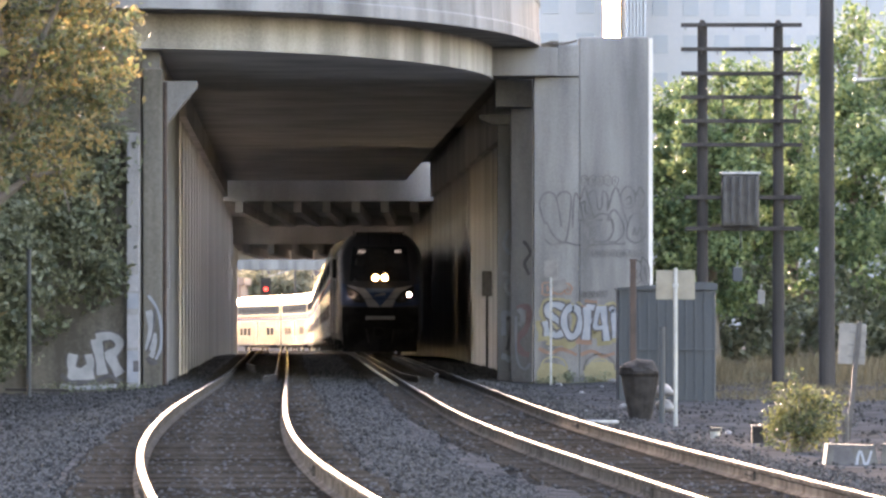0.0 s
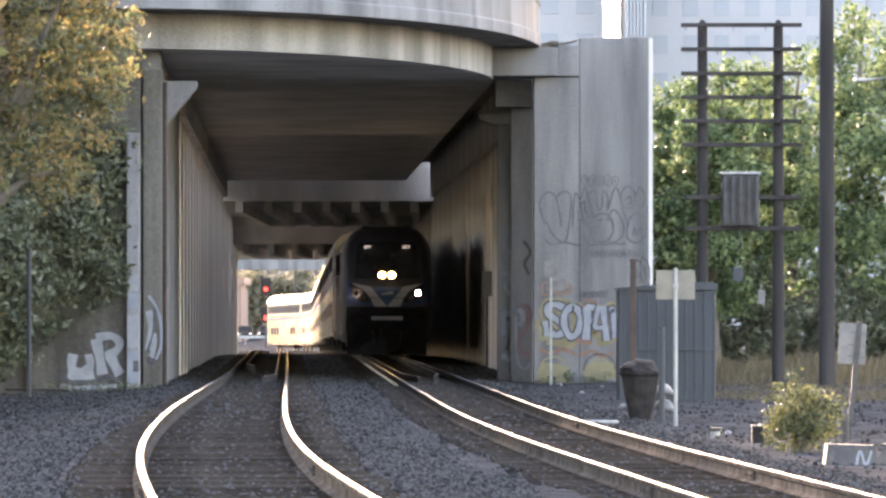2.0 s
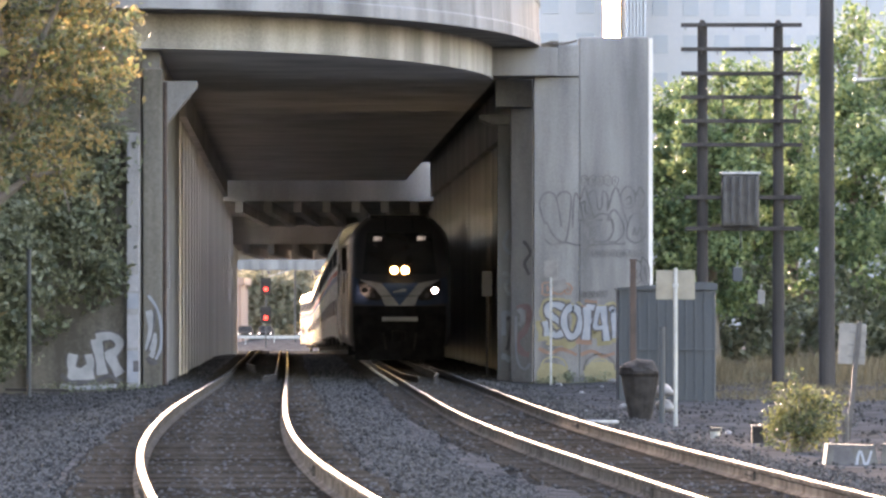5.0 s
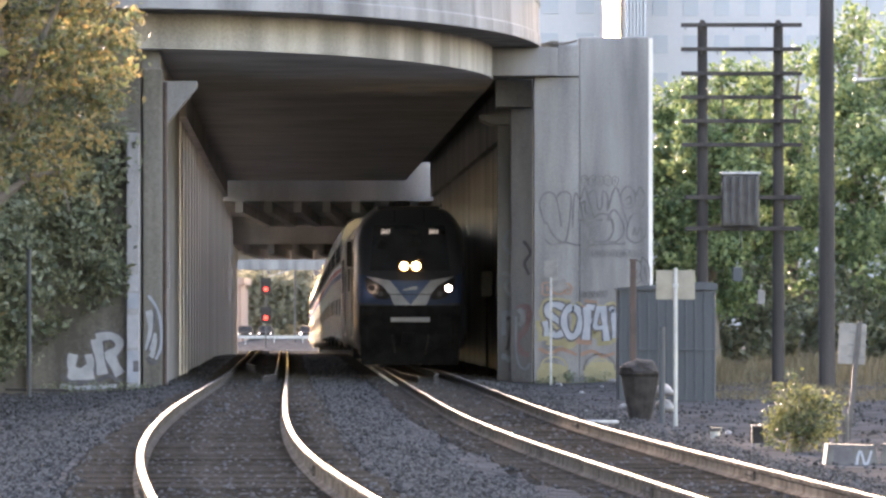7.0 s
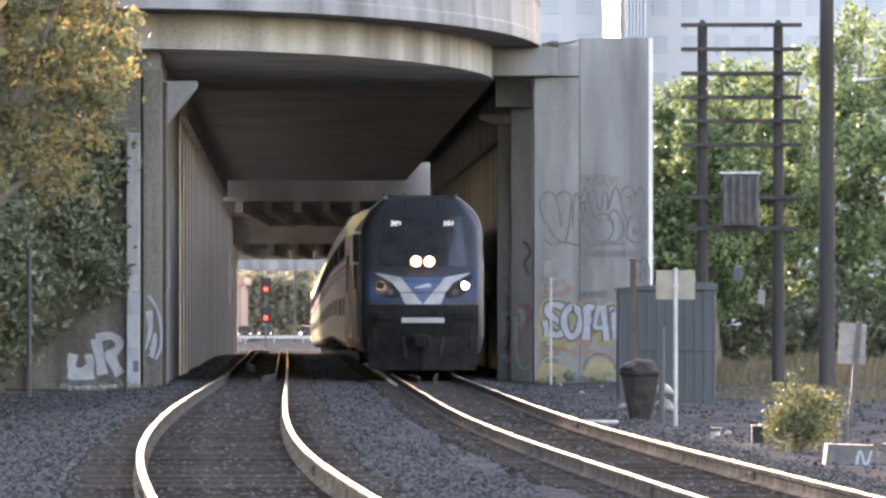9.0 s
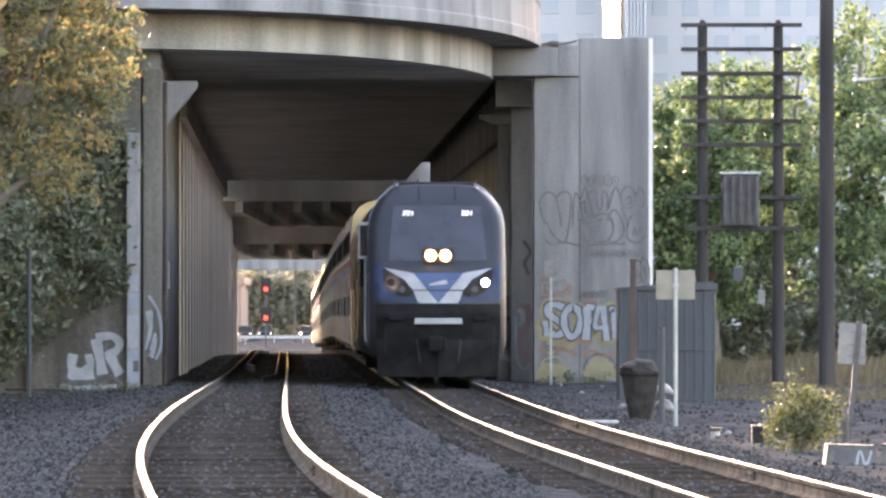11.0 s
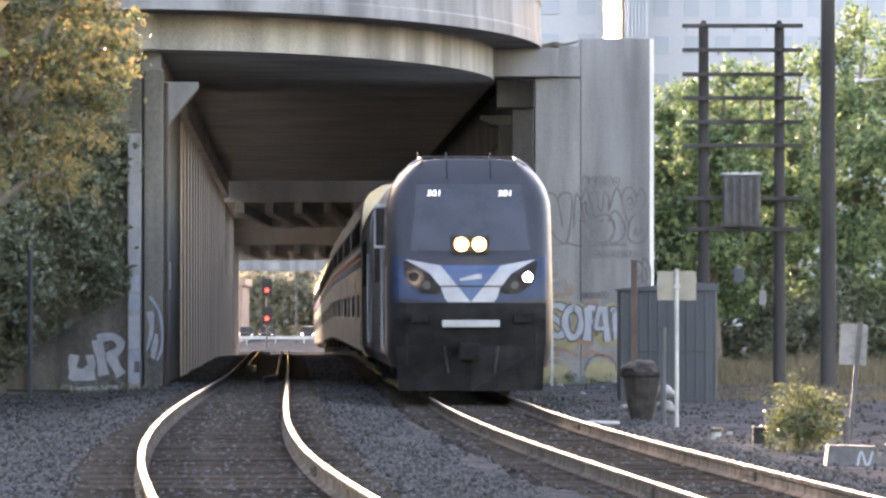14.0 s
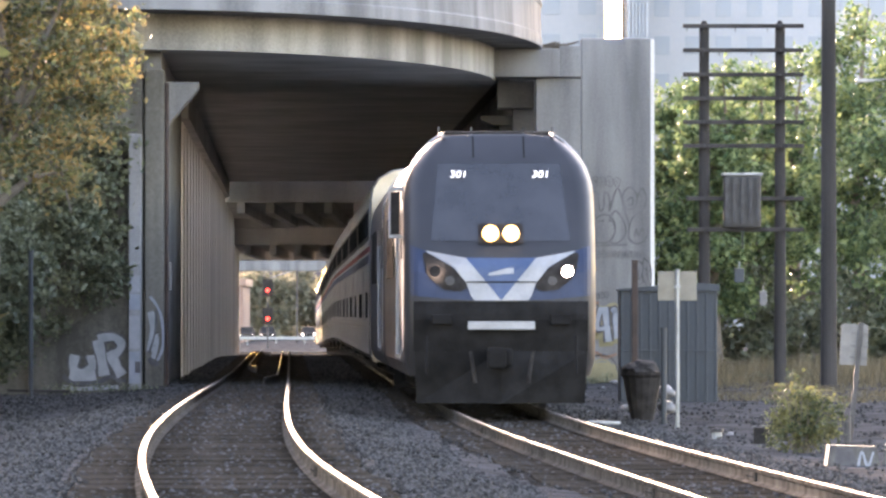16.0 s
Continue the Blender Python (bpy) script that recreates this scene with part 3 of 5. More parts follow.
def paint_walls():
    w = wall_east
    y = 170.0 - 0.004
    yl = y
    # one thin sheet of old overpaint, then the lettering
    for k, (pts, shut) in enumerate(TALL_OUTLINES):
        stroke("graffiti_outline", [(2.306 + u * 0.4927, 5.157 - q * 0.4927) for u, q in pts], 0.05, y - 0.004 - 0.0008 * (k % 5), PAINT_GREY, w, closed=shut)
    bubble_row(w, y - 0.006, 3.62, 4.6, 4.85, 5.15, 5, PAINT_GREY, 0.022, 12)
    bubble_row(w, y - 0.006, 3.9, 5.2, 3.02, 3.2, 8, PAINT_GREY, 0.02, 15)
    bubble_row(w, y - 0.006, 4.95, 5.40, 2.2, 2.95, 2, PAINT_DARK, 0.03, 21)
    sprayed(w, FAT_LETTERS, lambda u, q: (1.123 + u * 0.4927, 2.644 - q * 0.4927), 0.4927, y, PAINT_PALE, True)
    bubble_row(w, y - 0.006, 3.62, 4.3, 1.95, 2.12, 5, PAINT_DARK, 0.022, 31)
    bubble_row(w, yl - 0.006, 2.6, 3.4, 2.0, 2.35, 3, PAINT_BROWN, 0.05, 33)
    stroke("graffiti_stroke", [(2.5, 0.62), (2.8, 0.5), (3.1, 0.6), (3.5, 0.45)], 0.10, yl - 0.006, PAINT_BROWN, w)
    stroke("graffiti_stroke", [(3.6, 0.45), (3.9, 0.55), (4.2, 0.42), (4.5, 0.5)], 0.10, y - 0.006, PAINT_BROWN, w)
    for r, m in ((0.42, PAINT_DARK), (0.3, PAINT_YELLOW)):
        stroke("graffiti_ring", [(4.1 + r * math.cos(a), 0.05 + r * math.sin(a)) for a in [math.pi * k / 6 for k in range(0, 7)]], 0.045, y - 0.006, m, w)
    stroke("graffiti_ring", [(2.9 + 0.35 * math.cos(a), 0.1 + 0.3 * math.sin(a)) for a in [math.pi * k / 6 for k in range(0, 7)]], 0.05, yl - 0.006, PAINT_YELLOW, w)
    blob("paint_patch", 2.9, -0.1, 0.45, 0.35, yl - 0.003, PAINT_YELLOW, w, 7, 0.002)
    blob("paint_patch", 4.15, 0.0, 0.5, 0.32, y - 0.003, PAINT_YELLOW, w, 8, 0.002)
    # swirls on the two piers behind
    yp, yq = 172.5 - 0.004, 174.0 - 0.004

    def one(u, q):
        return (1.14 + u * 0.5, 2.66 - q * 0.5)

    def two(u, q):
        return (1.15 + u * 0.504, 2.67 - q * 0.504)
    stroke("graffiti_swirl", [one(*p) for p in ((1.65, 2.0), (2.2, 1.9), (2.3, 2.4), (2.1, 3.1), (1.65, 3.7), (1.9, 4.3), (2.3, 4.45))], 0.17, yp, PAINT_PINK, w)
    stroke("graffiti_swirl", [one(*p) for p in ((1.6, 2.4), (1.6, 4.2), (1.78, 5.0), (2.1, 5.2), (2.35, 4.9))], 0.06, yp - 0.008, PAINT_PALE, w)
    stroke("graffiti_swirl", [one(*p) for p in ((1.72, 2.2), (1.9, 2.1), (1.95, 2.6), (1.75, 2.9))], 0.13, yp - 0.016, PAINT_WORN, w)
    stroke("graffiti_swirl", [one(*p) for p in ((2.0, -1.6), (2.35, -1.0), (2.05, -0.4), (2.3, 0.2))], 0.09, yp, PAINT_DARK, w)
    stroke("graffiti_letter", [two(*p) for p in ((0.95, 2.2), (0.95, 2.8), (0.93, 3.4))], 0.13, yq, PAINT_PALE, w)
    stroke("graffiti_letter", [two(*p) for p in ((0.9, 2.25), (1.1, 2.2), (1.32, 2.3))], 0.12, yq - 0.007, PAINT_PALE, w)
    stroke("graffiti_outline", [two(*p) for p in ((1.1, 2.6), (1.32, 2.55), (1.3, 3.5), (1.1, 4.2))], 0.10, yq - 0.014, PAINT_DARK, w)
    stroke("graffiti_letter", [two(*p) for p in ((0.82, 4.5), (1.1, 4.6), (1.32, 4.75))], 0.17, yq, PAINT_PALE, w)
    stroke("graffiti_swirl", [two(*p) for p in ((0.9, 0.1), (1.3, 0.3), (1.05, 0.8), (1.25, 1.3))], 0.11, yq, PAINT_WORN, w)
    stroke("graffiti_swirl", [two(*p) for p in ((1.25, -2.2), (0.95, -1.4), (1.3, -0.9))], 0.10, yq, PAINT_PALE, w)
    # left side
    v = wall_west
    yw = 149.75 - 0.004
    sprayed(v, WORN_LETTERS, lambda u, q: (-9.428 + u * 0.434, 2.514 - q * 0.434), 0.434, yw, PAINT_WORN, False)
    stroke("graffiti_shadow", [(-9.428 + u * 0.434, 2.514 - q * 0.434) for u, q in ((1.45, 5.5), (1.9, 5.85), (2.5, 5.9), (3.4, 5.8), (4.0, 5.55), (4.5, 5.8), (4.8, 5.75))], 0.10, yw - 0.03, PAINT_DARK, v)
    stroke("graffiti_stroke", [(-9.428 + u * 0.434, 2.514 - q * 0.434) for u, q in ((1.4, 6.1), (2.4, 6.2), (3.4, 6.15), (4.4, 6.1))], 0.10, yw, PAINT_WORN, v)
    bubble_row(v, 150.2 - 0.006, -7.95, -7.4, 1.25, 1.6, 3, PAINT_GREY, 0.03, 41)
    yc = 149.5 - 0.004
    for z0, z1, m in ((2.05, 2.42, WHEATPASTE), (1.65, 2.0, PAINT_PALE), (0.75, 1.5, WHEATPASTE), (-0.05, 0.68, PAINT_PALE)):
        part("pasted_notice", boxed(-7.26, -7.01, yc - 0.006, yc, z0, z1), m, v, "weathered pasted paper")
    part("painted_bar", boxed(-7.13, -7.0, yc - 0.012, yc - 0.007, 0.2, 0.45), PAINT_DARK, v)
    yk = 150.4 - 0.004
    for pts, wd, m in ((((6.08, 2.1), (6.2, 3.0), (6.05, 4.2)), 0.15, PAINT_WORN), (((6.35, 3.3), (6.4, 3.9), (6.2, 4.6)), 0.11, PAINT_WORN), (((6.4, 2.0), (6.3, 3.3), (6.0, 4.3)), 0.05, PAINT_DARK),
                       (((6.05, 1.3), (6.5, 1.95), (6.72, 2.8), (6.72, 4.0), (6.45, 4.7)), 0.065, PAINT_PALE), (((6.0, 4.6), (6.3, 4.9), (6.5, 4.8)), 0.12, PAINT_DARK)):
        yk -= 0.007
        stroke("graffiti_swirl", [(-9.46 + u * 0.436, 2.52 - q * 0.436) for u, q in pts], wd, yk, m, v)
    part("reflector_strip", boxed(-6.38, -6.32, 150.35, 150.40, 2.1, 2.75), SIGN_WHITE, v, "narrow white marker strip")


paint_walls()

# ---- things on the ground by the line ----


def build_shed():
    s = thing("equipment_cabinet", pose(4.69, 136, -0.45), "grey ribbed steel equipment cabinet beside the wall", "equipment cabinet")
    part("body", boxed(-1.02, 1.02, 0, 1.8, 0.0, 2.48, 0.02), SHED, s)
    me = None
    for k in range(11):
        x = -0.98 + k * 0.196
        if me is None:
            ob = part("rib", boxed(-0.022, 0.022, -0.03, 0.0, 0.05, 2.44, 0.008), SHED, s)
            me = ob.data
        else:
            ob = new("rib", me)
            ob.parent = s
        ob.location = (x, -0.002, 0)
    part("roof", prism(bmesh.new(), [(-1.06, 2.48), (-1.06, 2.52), (0.5, 2.66), (1.06, 2.62), (1.06, 2.48)], -0.08, 1.9), SHED, s, "sloping sheet roof")
    part("waist_bar", boxed(-1.02, 1.02, -0.055, -0.034, 1.21, 1.245, 0.005), SHED, s)
    part("skid", boxed(-1.04, 1.04, -0.06, 1.84, -0.25, 0.0, 0.02), DARK_METAL, s)


def build_square_sign():
    s = thing("square_sign", pose(3.83, 107, -0.33), "tan back of a square sign on a thin pale metal post", "sign")
    part("post", rodded((0, 0, -0.2), (0, 0, 2.62), 0.035, seg=10), GALV, s)
    part("panel", boxed(-0.32, 0.32, 0.04, 0.052, 2.10, 2.58, 0.005), SIGN_BACK, s, "tan square panel")
    part("bracket", boxed(-0.05, 0.05, -0.045, 0.04, 2.30, 2.36, 0.005), GALV, s)


def build_leaning_sign():
    s = thing("leaning_sign", pose(5.92, 95, -0.35, 0, 5.5, 0), "small pale notice board on a leaning dark metal post", "sign")
    part("post", boxed(-0.035, 0.035, -0.03, 0.03, -0.2, 1.78, 0.008), DARK_METAL, s)
    part("panel", boxed(-0.20, 0.20, 0.031, 0.05, 1.15, 1.75, 0.006, turn=pose(0, 0, 0, 0, -3, 0)), SIGN_WHITE, s)
    for z in (1.25, 1.42, 1.6):
        part("text_bar", boxed(-0.13, -0.05, 0.022, 0.030, z, z + 0.025), PAINT_GREY, s)
        part("text_bar", boxed(0.05, 0.14, 0.022, 0.030, z, z + 0.025), PAINT_GREY, s)


def build_small_sign():
    s = thing("small_sign", pose(2.74, 165, -0.35), "small pale sign on a grey steel post before the graffiti wall", "sign")
    part("post", boxed(-0.03, 0.03, -0.03, 0.03, -0.2, 3.2, 0.008), GALV, s)
    part("panel", boxed(-0.17, 0.17, -0.05, -0.035, 2.8, 3.22, 0.006), SIGN_WHITE, s)
    part("sticker", boxed(-0.18, 0.18, -0.07, -0.055, -0.14, 0.14, 0.004, turn=pose(0.22, 0, 2.6, 0, -14, 0)), SIGN_WHITE, s, "tilted pale plate")
    s2 = thing("wall_sign", pose(1.32, 195, 0), "small white notice fixed to a dark pier", "sign")
    part("panel", boxed(-0.15, 0.15, 0, 0.03, 2.05, 2.80, 0.006), SIGN_WHITE, s2)
    part("post", boxed(-0.03, 0.03, 0.034, 0.08, -0.6, 2.8), DARK_METAL, s2)


def build_posts():
    s = thing("rusty_post", pose(3.42, 117, -0.4), "tall rust-brown steel post by the equipment cabinet", "post")
    part("pole", boxed(-0.055, 0.055, -0.055, 0.055, -0.2, 2.88, 0.015), RUSTY, s)
    part("cap", boxed(-0.065, 0.065, -0.065, 0.065, 2.88, 2.92, 0.01), RUSTY, s)
    s = thing("grey_post", pose(3.67, 109, -0.35), "short grey pipe post beside the sign", "post")
    part("pole", rodded((0, 0, -0.2), (0, 0, 1.62), 0.05), SHED, s)
    part("cap", rodded((0, 0, 1.62), (0, 0, 1.66), 0.056), SHED, s)
    s = thing("left_post", pose(-8.92, 140, -0.1), "slim grey pole before the ivy bank", "post")
    part("pole", rodded((0, 0, -0.2), (0, 0, 2.98), 0.05), SHED, s)
    part("cap", rodded((0, 0, 2.98), (0, 0, 3.02), 0.06), SHED, s)
    s = thing("marker_post", pose(4.47, 92, -0.38), "short dark square marker post in the gravel", "post")
    part("body", boxed(-0.10, 0.10, -0.1, 0.1, -0.1, 0.32, 0.02), BLACK, s)
    part("cap", boxed(-0.105, 0.105, -0.105, 0.105, 0.32, 0.34, 0.006), DARK_METAL, s)
    s = thing("valve_stub", pose(4.02, 96, -0.36), "small grey valve stub among the stones", "valve")
    part("pipe", rodded((0, 0, -0.1), (0, 0, 0.16), 0.07), GALV, s)
    part("collar", rodded((0, 0, 0.16), (0, 0, 0.22), 0.10), DARK_METAL, s)
    s = thing("pipe_stub", pose(5.85, 94.5, -0.36), "short dark pipe beside the leaning post", "post")
    part("pipe", rodded((0, 0, -0.1), (0, 0, 0.42), 0.05), DARK_METAL, s)
    s = thing("loose_bar", pose(2.55, 104, -0.21, 0, 2, 8), "pale metal bar lying on the gravel", "bar")
    part("bar", boxed(-0.26, 0.26, -0.03, 0.03, 0, 0.045, 0.008), GALV, s)


def build_bin():
    s = thing("rubbish_bin", pose(3.40, 112, -0.40), "dark plastic rubbish bin heaped beside the post", "bin")
    rings = []
    for z, r in ((0, 0.17), (0.1, 0.19), (0.85, 0.33), (0.9, 0.37), (0.95, 0.37)):
        rings.append([(r * math.cos(a), r * math.sin(a), z) for a in [2 * math.pi * k / 16 for k in range(16)]])
    part("body", loft(bmesh.new(), rings), BLACK, s)
    bm = bmesh.new()
    bmesh.ops.create_icosphere(bm, subdivisions=3, radius=0.33)
    for v in bm.verts:
        v.co *= 1 + 0.3 * noise.noise(v.co * 5)
        v.co.z = v.co.z * 0.6 + 0.95
    part("rubbish", bm, BLACK, s)
    for k, (x, z) in enumerate(((3.86, -0.16), (3.84, 0.1))):
        b = thing("rubbish_bag", pose(x, 113, z), "crumpled pale plastic bag beside the bin", "bag", "bags")
        bm = bmesh.new()
        bmesh.ops.create_icosphere(bm, subdivisions=3, radius=0.16)
        for v in bm.verts:
            v.co *= 1 + 0.35 * noise.noise(v.co * 7 + Vector((k * 3, 0, 0)))
            v.co.z = v.co.z * 0.75 + 0.09
        part("bag", bm, SIGN_WHITE, b, smooth=True)


def build_block():
    for x, ln, rz in ((4.95, 0.34, 2), (5.62, 0.32, -4)):
        s = thing("concrete_block", pose(x, 79, -0.42, 0, 0, rz), "chipped concrete block with dark painted scrawl beside the track", "block", "blocks")
        part("block", prism(bmesh.new(), [(-ln, 0), (ln, 0), (ln - 0.06, 0.36), (-ln + 0.05, 0.38)], -0.2, 0.2), BLOCK, s)
        bm = prism(bmesh.new(), [(-ln + 0.1, 0.03), (0.1, 0.03), (-0.02, 0.34), (-ln + 0.12, 0.345)], -0.205, -0.199)
        part("paint_patch", bm, PAINT_DARK, s)
        stroke("graffiti_stroke", [(0.05, 0.1), (0.1, 0.3), (0.17, 0.12), (0.24, 0.3)], 0.03, -0.203, PAINT_PALE, s)


def pole_shaft(bm, h, r):
    rings = []
    for k in range(9):
        z = h * k / 8
        q = r * (1.12 - 0.24 * k / 8)
        rings.append([(q * math.cos(a) * (1 + 0.03 * noise.noise((math.cos(a), math.sin(a), z))), q * math.sin(a), z) for a in [2 * math.pi * j / 14 for j in range(14)]])
    rings.append([(x * 0.4, y * 0.4, h + 0.14) for x, y, z in rings[-1]])
    return loft(bm, rings)


def build_poles():
    h = thing("telegraph_pole_pair", pose(7.16, 156, -0.5), "weathered twin wooden telegraph poles joined by six crossarms", "utility pole")
    for x in (-0.93, 0.89):
        part("pole", pole_shaft(bmesh.new(), 8.95, 0.135), POLE_WOOD, h).location = (x, 0, 0)
    for k, yy in enumerate((45, 88, 131, 173, 215, 257)):
        z = 1.55 + (554 - yy) / 73.7 + 0.5
        tilt = 0.4 if k % 2 else -0.3
        arm = part("crossarm", boxed(-1.45, 1.45, -0.24, -0.14, z - 0.05, z + 0.05, 0.01), POLE_WOOD, h)
        for i in range(8):
            x = -1.35 + i * 0.385
            if (i * 7 + k * 3) % 5 < 3 and k < 2:
                part("pin", rodded((x, -0.19, z - 0.13), (x, -0.19, z - 0.05), 0.012, seg=6), DARK_METAL, arm)
        for x in (-0.93, 0.89):
            part("bolt", rodded((x, -0.27, z), (x, -0.24, z), 0.025, seg=6), DARK_METAL, arm)
    for yy in (350, 405):
        z = 1.55 + (554 - yy) / 73.7 + 0.5
        part("support_beam", boxed(-1.35, 1.45, -0.2, 0.2, z - 0.05, z + 0.05, 0.01), POLE_WOOD, h)
    t = thing("transformer_cabinet", pose(7.13, 155.9, 3.62), "ribbed grey transformer cabinet on beams between the twin poles", "transformer")
    part("tank", boxed(-0.45, 0.45, -0.25, 0.25, 0.0, 1.25, 0.04), DARK_METAL, t)
    for k in range(5):
        part("fin", boxed(-0.42 + k * 0.19, -0.34 + k * 0.19, -0.36, -0.25, 0.1, 1.2, 0.01), DARK_METAL, t)
    part("lid", boxed(-0.49, 0.49, -0.3, 0.3, 1.25, 1.31, 0.015), GALV, t, "pale metal lid")
    part("outlet", rodded((0.0, -0.3, -0.5), (0.0, -0.3, 0.0), 0.02, seg=6), DARK_METAL, t)
    q = thing("utility_pole", pose(8.98, 152, -0.5), "thick dark wooden utility pole", "utility pole")
    part("pole", pole_shaft(bmesh.new(), 12.0, 0.175), POLE_WOOD, q)
    part("crossarm", boxed(-1.2, 1.2, -0.3, -0.18, 10.8, 10.92, 0.01), POLE_WOOD, q)
    part("ground_wire", rodded((-0.19, -0.05, 0.2), (-0.16, -0.05, 9.0), 0.012, seg=6), DARK_METAL, q)
    for x, z, w, lab in ((7.62, 1.75, 0.09, "small white meter box fixed to the pole"), (7.05, 2.3, 0.12, "small grey box hung between the poles")):
        b = thing("meter_box", pose(x, 155.6, z), lab, "meter box")
        part("case", boxed(-w, w, -0.08, 0.0, 0.0, 0.34, 0.02), SIGN_WHITE if w < 0.1 else SHED, b)
        part("conduit", rodded((0, -0.04, 0.34), (0, -0.04, 0.5), 0.015, seg=6), GALV, b)


def build_extras():
    s = thing("street_lamp", pose(13.5, 180, 0.6), "pale street lamp arm reaching out of the trees", "street lamp")
    part("pole", rodded((0, 0, 0), (0, 0, 7.6), 0.09, 0.06), GALV, s)
    part("arm", rodded((0, 0, 7.55), (-1.7, 0, 7.42), 0.03, 0.03), GALV, s)
    part("lantern", boxed(-2.1, -1.6, -0.12, 0.12, 7.36, 7.46, 0.03), GALV, s)
    s = thing("timber_board", pose(-9.0, 144, -0.19, 0, 1, 4), "weathered timber board lying on the gravel", "board")
    part("plank", boxed(-0.7, 0.7, -0.1, 0.1, 0, 0.06, 0.008), POLE_WOOD, s)
    rnd = random.Random(8)
    for k in range(7):
        s = thing("fallen_branch", pose(2.55 + 0.1 * k, 171.5, 8.49 + 0.004 * k, 0, 0, rnd.uniform(-25, 25)), "dry broken branch lying on the ledge", "branch", "branches on the ledge")
        a = rnd.uniform(0.02, 0.12)
        part("stick", rodded((-0.35, 0, 0.03), (0.4, 0, a + 0.12), 0.045, 0.02, 6), BARK, s)
        part("twig", rodded((0.0, 0, 0.06), (0.22, 0, 0.2), 0.022, 0.01, 5), BARK, s)
    for k, (x, d, r) in enumerate(((3.9, 160, 0.05), (3.2, 150, 0.07), (2.6, 118, 0.05), (4.4, 100, 0.05), (3.55, 128, 0.08), (2.9, 163, 0.1), (4.3, 165, 0.12))):
        s = thing("litter", pose(x, d, ground_z(x, d)), "small crumpled pale litter on the gravel", "litter", "litter by the wall")
        bm = bmesh.new()
        bmesh.ops.create_icosphere(bm, subdivisions=2, radius=r)
        for q in bm.verts:
            q.co *= 1 + 0.5 * noise.noise(q.co * 14 + Vector((k, 0, 0)))
            q.co.z = abs(q.co.z) * 0.8
        part("scrap", bm, SIGN_WHITE, s)


build_extras()
build_shed()
build_square_sign()
build_leaning_sign()
build_small_sign()
build_posts()
build_bin()
build_block()
build_poles()
# ---- plants ----


def leaf_cloud(rng, blobs, n, size, droop=0.0):
    """Leaves as small folded diamonds, scattered in clumps through blobs (x, y, z, rx, ry, rz)."""
    blobs = np.array(blobs, float)
    vol = blobs[:, 3] * blobs[:, 4] * blobs[:, 5]
    clumps = max(8, n // 26)
    which = rng.choice(len(blobs), clumps, p=vol / vol.sum())
    dirs = rng.normal(size=(clumps, 3))
    dirs /= np.linalg.norm(dirs, axis=1)[:, None]
    cc = blobs[which, :3] + dirs * (rng.random((clumps, 1)) ** 0.45) * blobs[which, 3:]
    own = rng.integers(0, clumps, n)
    c = cc[own] + rng.normal(size=(n, 3)) * np.array([1, 1, 0.7]) * size * 2.1
    a = rng.normal(size=(n, 3))
    a[:, 2] -= droop
    a /= np.linalg.norm(a, axis=1)[:, None]
    b = np.cross(a, rng.normal(size=(n, 3)))
    b /= np.linalg.norm(b, axis=1)[:, None]
    up = np.cross(a, b)
    s = size * rng.uniform(0.6, 1.35, (n, 1))
    v = np.empty((n, 4, 3))
    v[:, 0] = c - a * s
    v[:, 1] = c + b * s * 0.55 + up * s * 0.22
    v[:, 2] = c + a * s
    v[:, 3] = c - b * s * 0.55 + up * s * 0.22
    i = np.arange(n)[:, None] * 4
    f = np.concatenate([i + [0, 1, 2], i + [0, 2, 3]], axis=1).reshape(-1, 3)
    return v.reshape(-1, 3), f


def build_tree(name, x, d, z, h, crown, n, size, leaf, label, seed, lean=0.0):
    rng = np.random.default_rng(seed)
    rnd = random.Random(seed)
    t = thing(name, pose(x, d, z), label, "tree", "trees by the line")
    bm = bmesh.new()
    r = 0.028 * h
    p = Vector((0, 0, -0.3))
    for k in range(6):
        q = Vector((lean * (k + 1) / 6 + rnd.uniform(-0.1, 0.1), rnd.uniform(-0.1, 0.1), h * 0.62 * (k + 1) / 6))
        rod(bm, p, q, r * (1 - 0.13 * k), r * (1 - 0.13 * (k + 1)), 10)
        p = q
    part("trunk", bm, BARK, t)
    bm = bmesh.new()
    for bx, by, bz, rx, ry, rz in crown:
        z0 = min(h * 0.6, max(h * 0.18, bz - rz * 0.8))
        s = Vector((lean * z0 / (h * 0.62), 0, z0))
        e = Vector((bx, by, bz))
        m = (s + e) / 2 + Vector((rnd.uniform(-0.2, 0.2), rnd.uniform(-0.2, 0.2), 0.2))
        rod(bm, s, m, r * 0.45, r * 0.28, 7)
        rod(bm, m, e, r * 0.28, r * 0.1, 7)
        for _ in range(5):
            g = Vector((rnd.gauss(0, 0.5) * rx, rnd.gauss(0, 0.5) * ry, rnd.gauss(0.2, 0.5) * rz))
            rod(bm, e, e + g, r * 0.1, r * 0.04, 5)
    part("branching", bm, BARK, t)
    v, f = leaf_cloud(rng, crown, n, size)
    pydata("crown", v, f, leaf, t)
    return t


def crown_of(seed, h, w, low, n=9):
    rnd = random.Random(seed)
    out = []
    for k in range(n):
        f = (k + 0.5) / n
        z = low + (h - low) * f
        q = w * (0.55 + 0.5 * math.sin(math.pi * min(0.95, f * 0.9 + 0.12)))
        a = k * 2.4
        out.append((q * 0.55 * math.cos(a), q * 0.55 * math.sin(a), z, q * rnd.uniform(0.5, 0.8), q * rnd.uniform(0.5, 0.8), (h - low) / n * rnd.uniform(0.9, 1.4)))
    return out


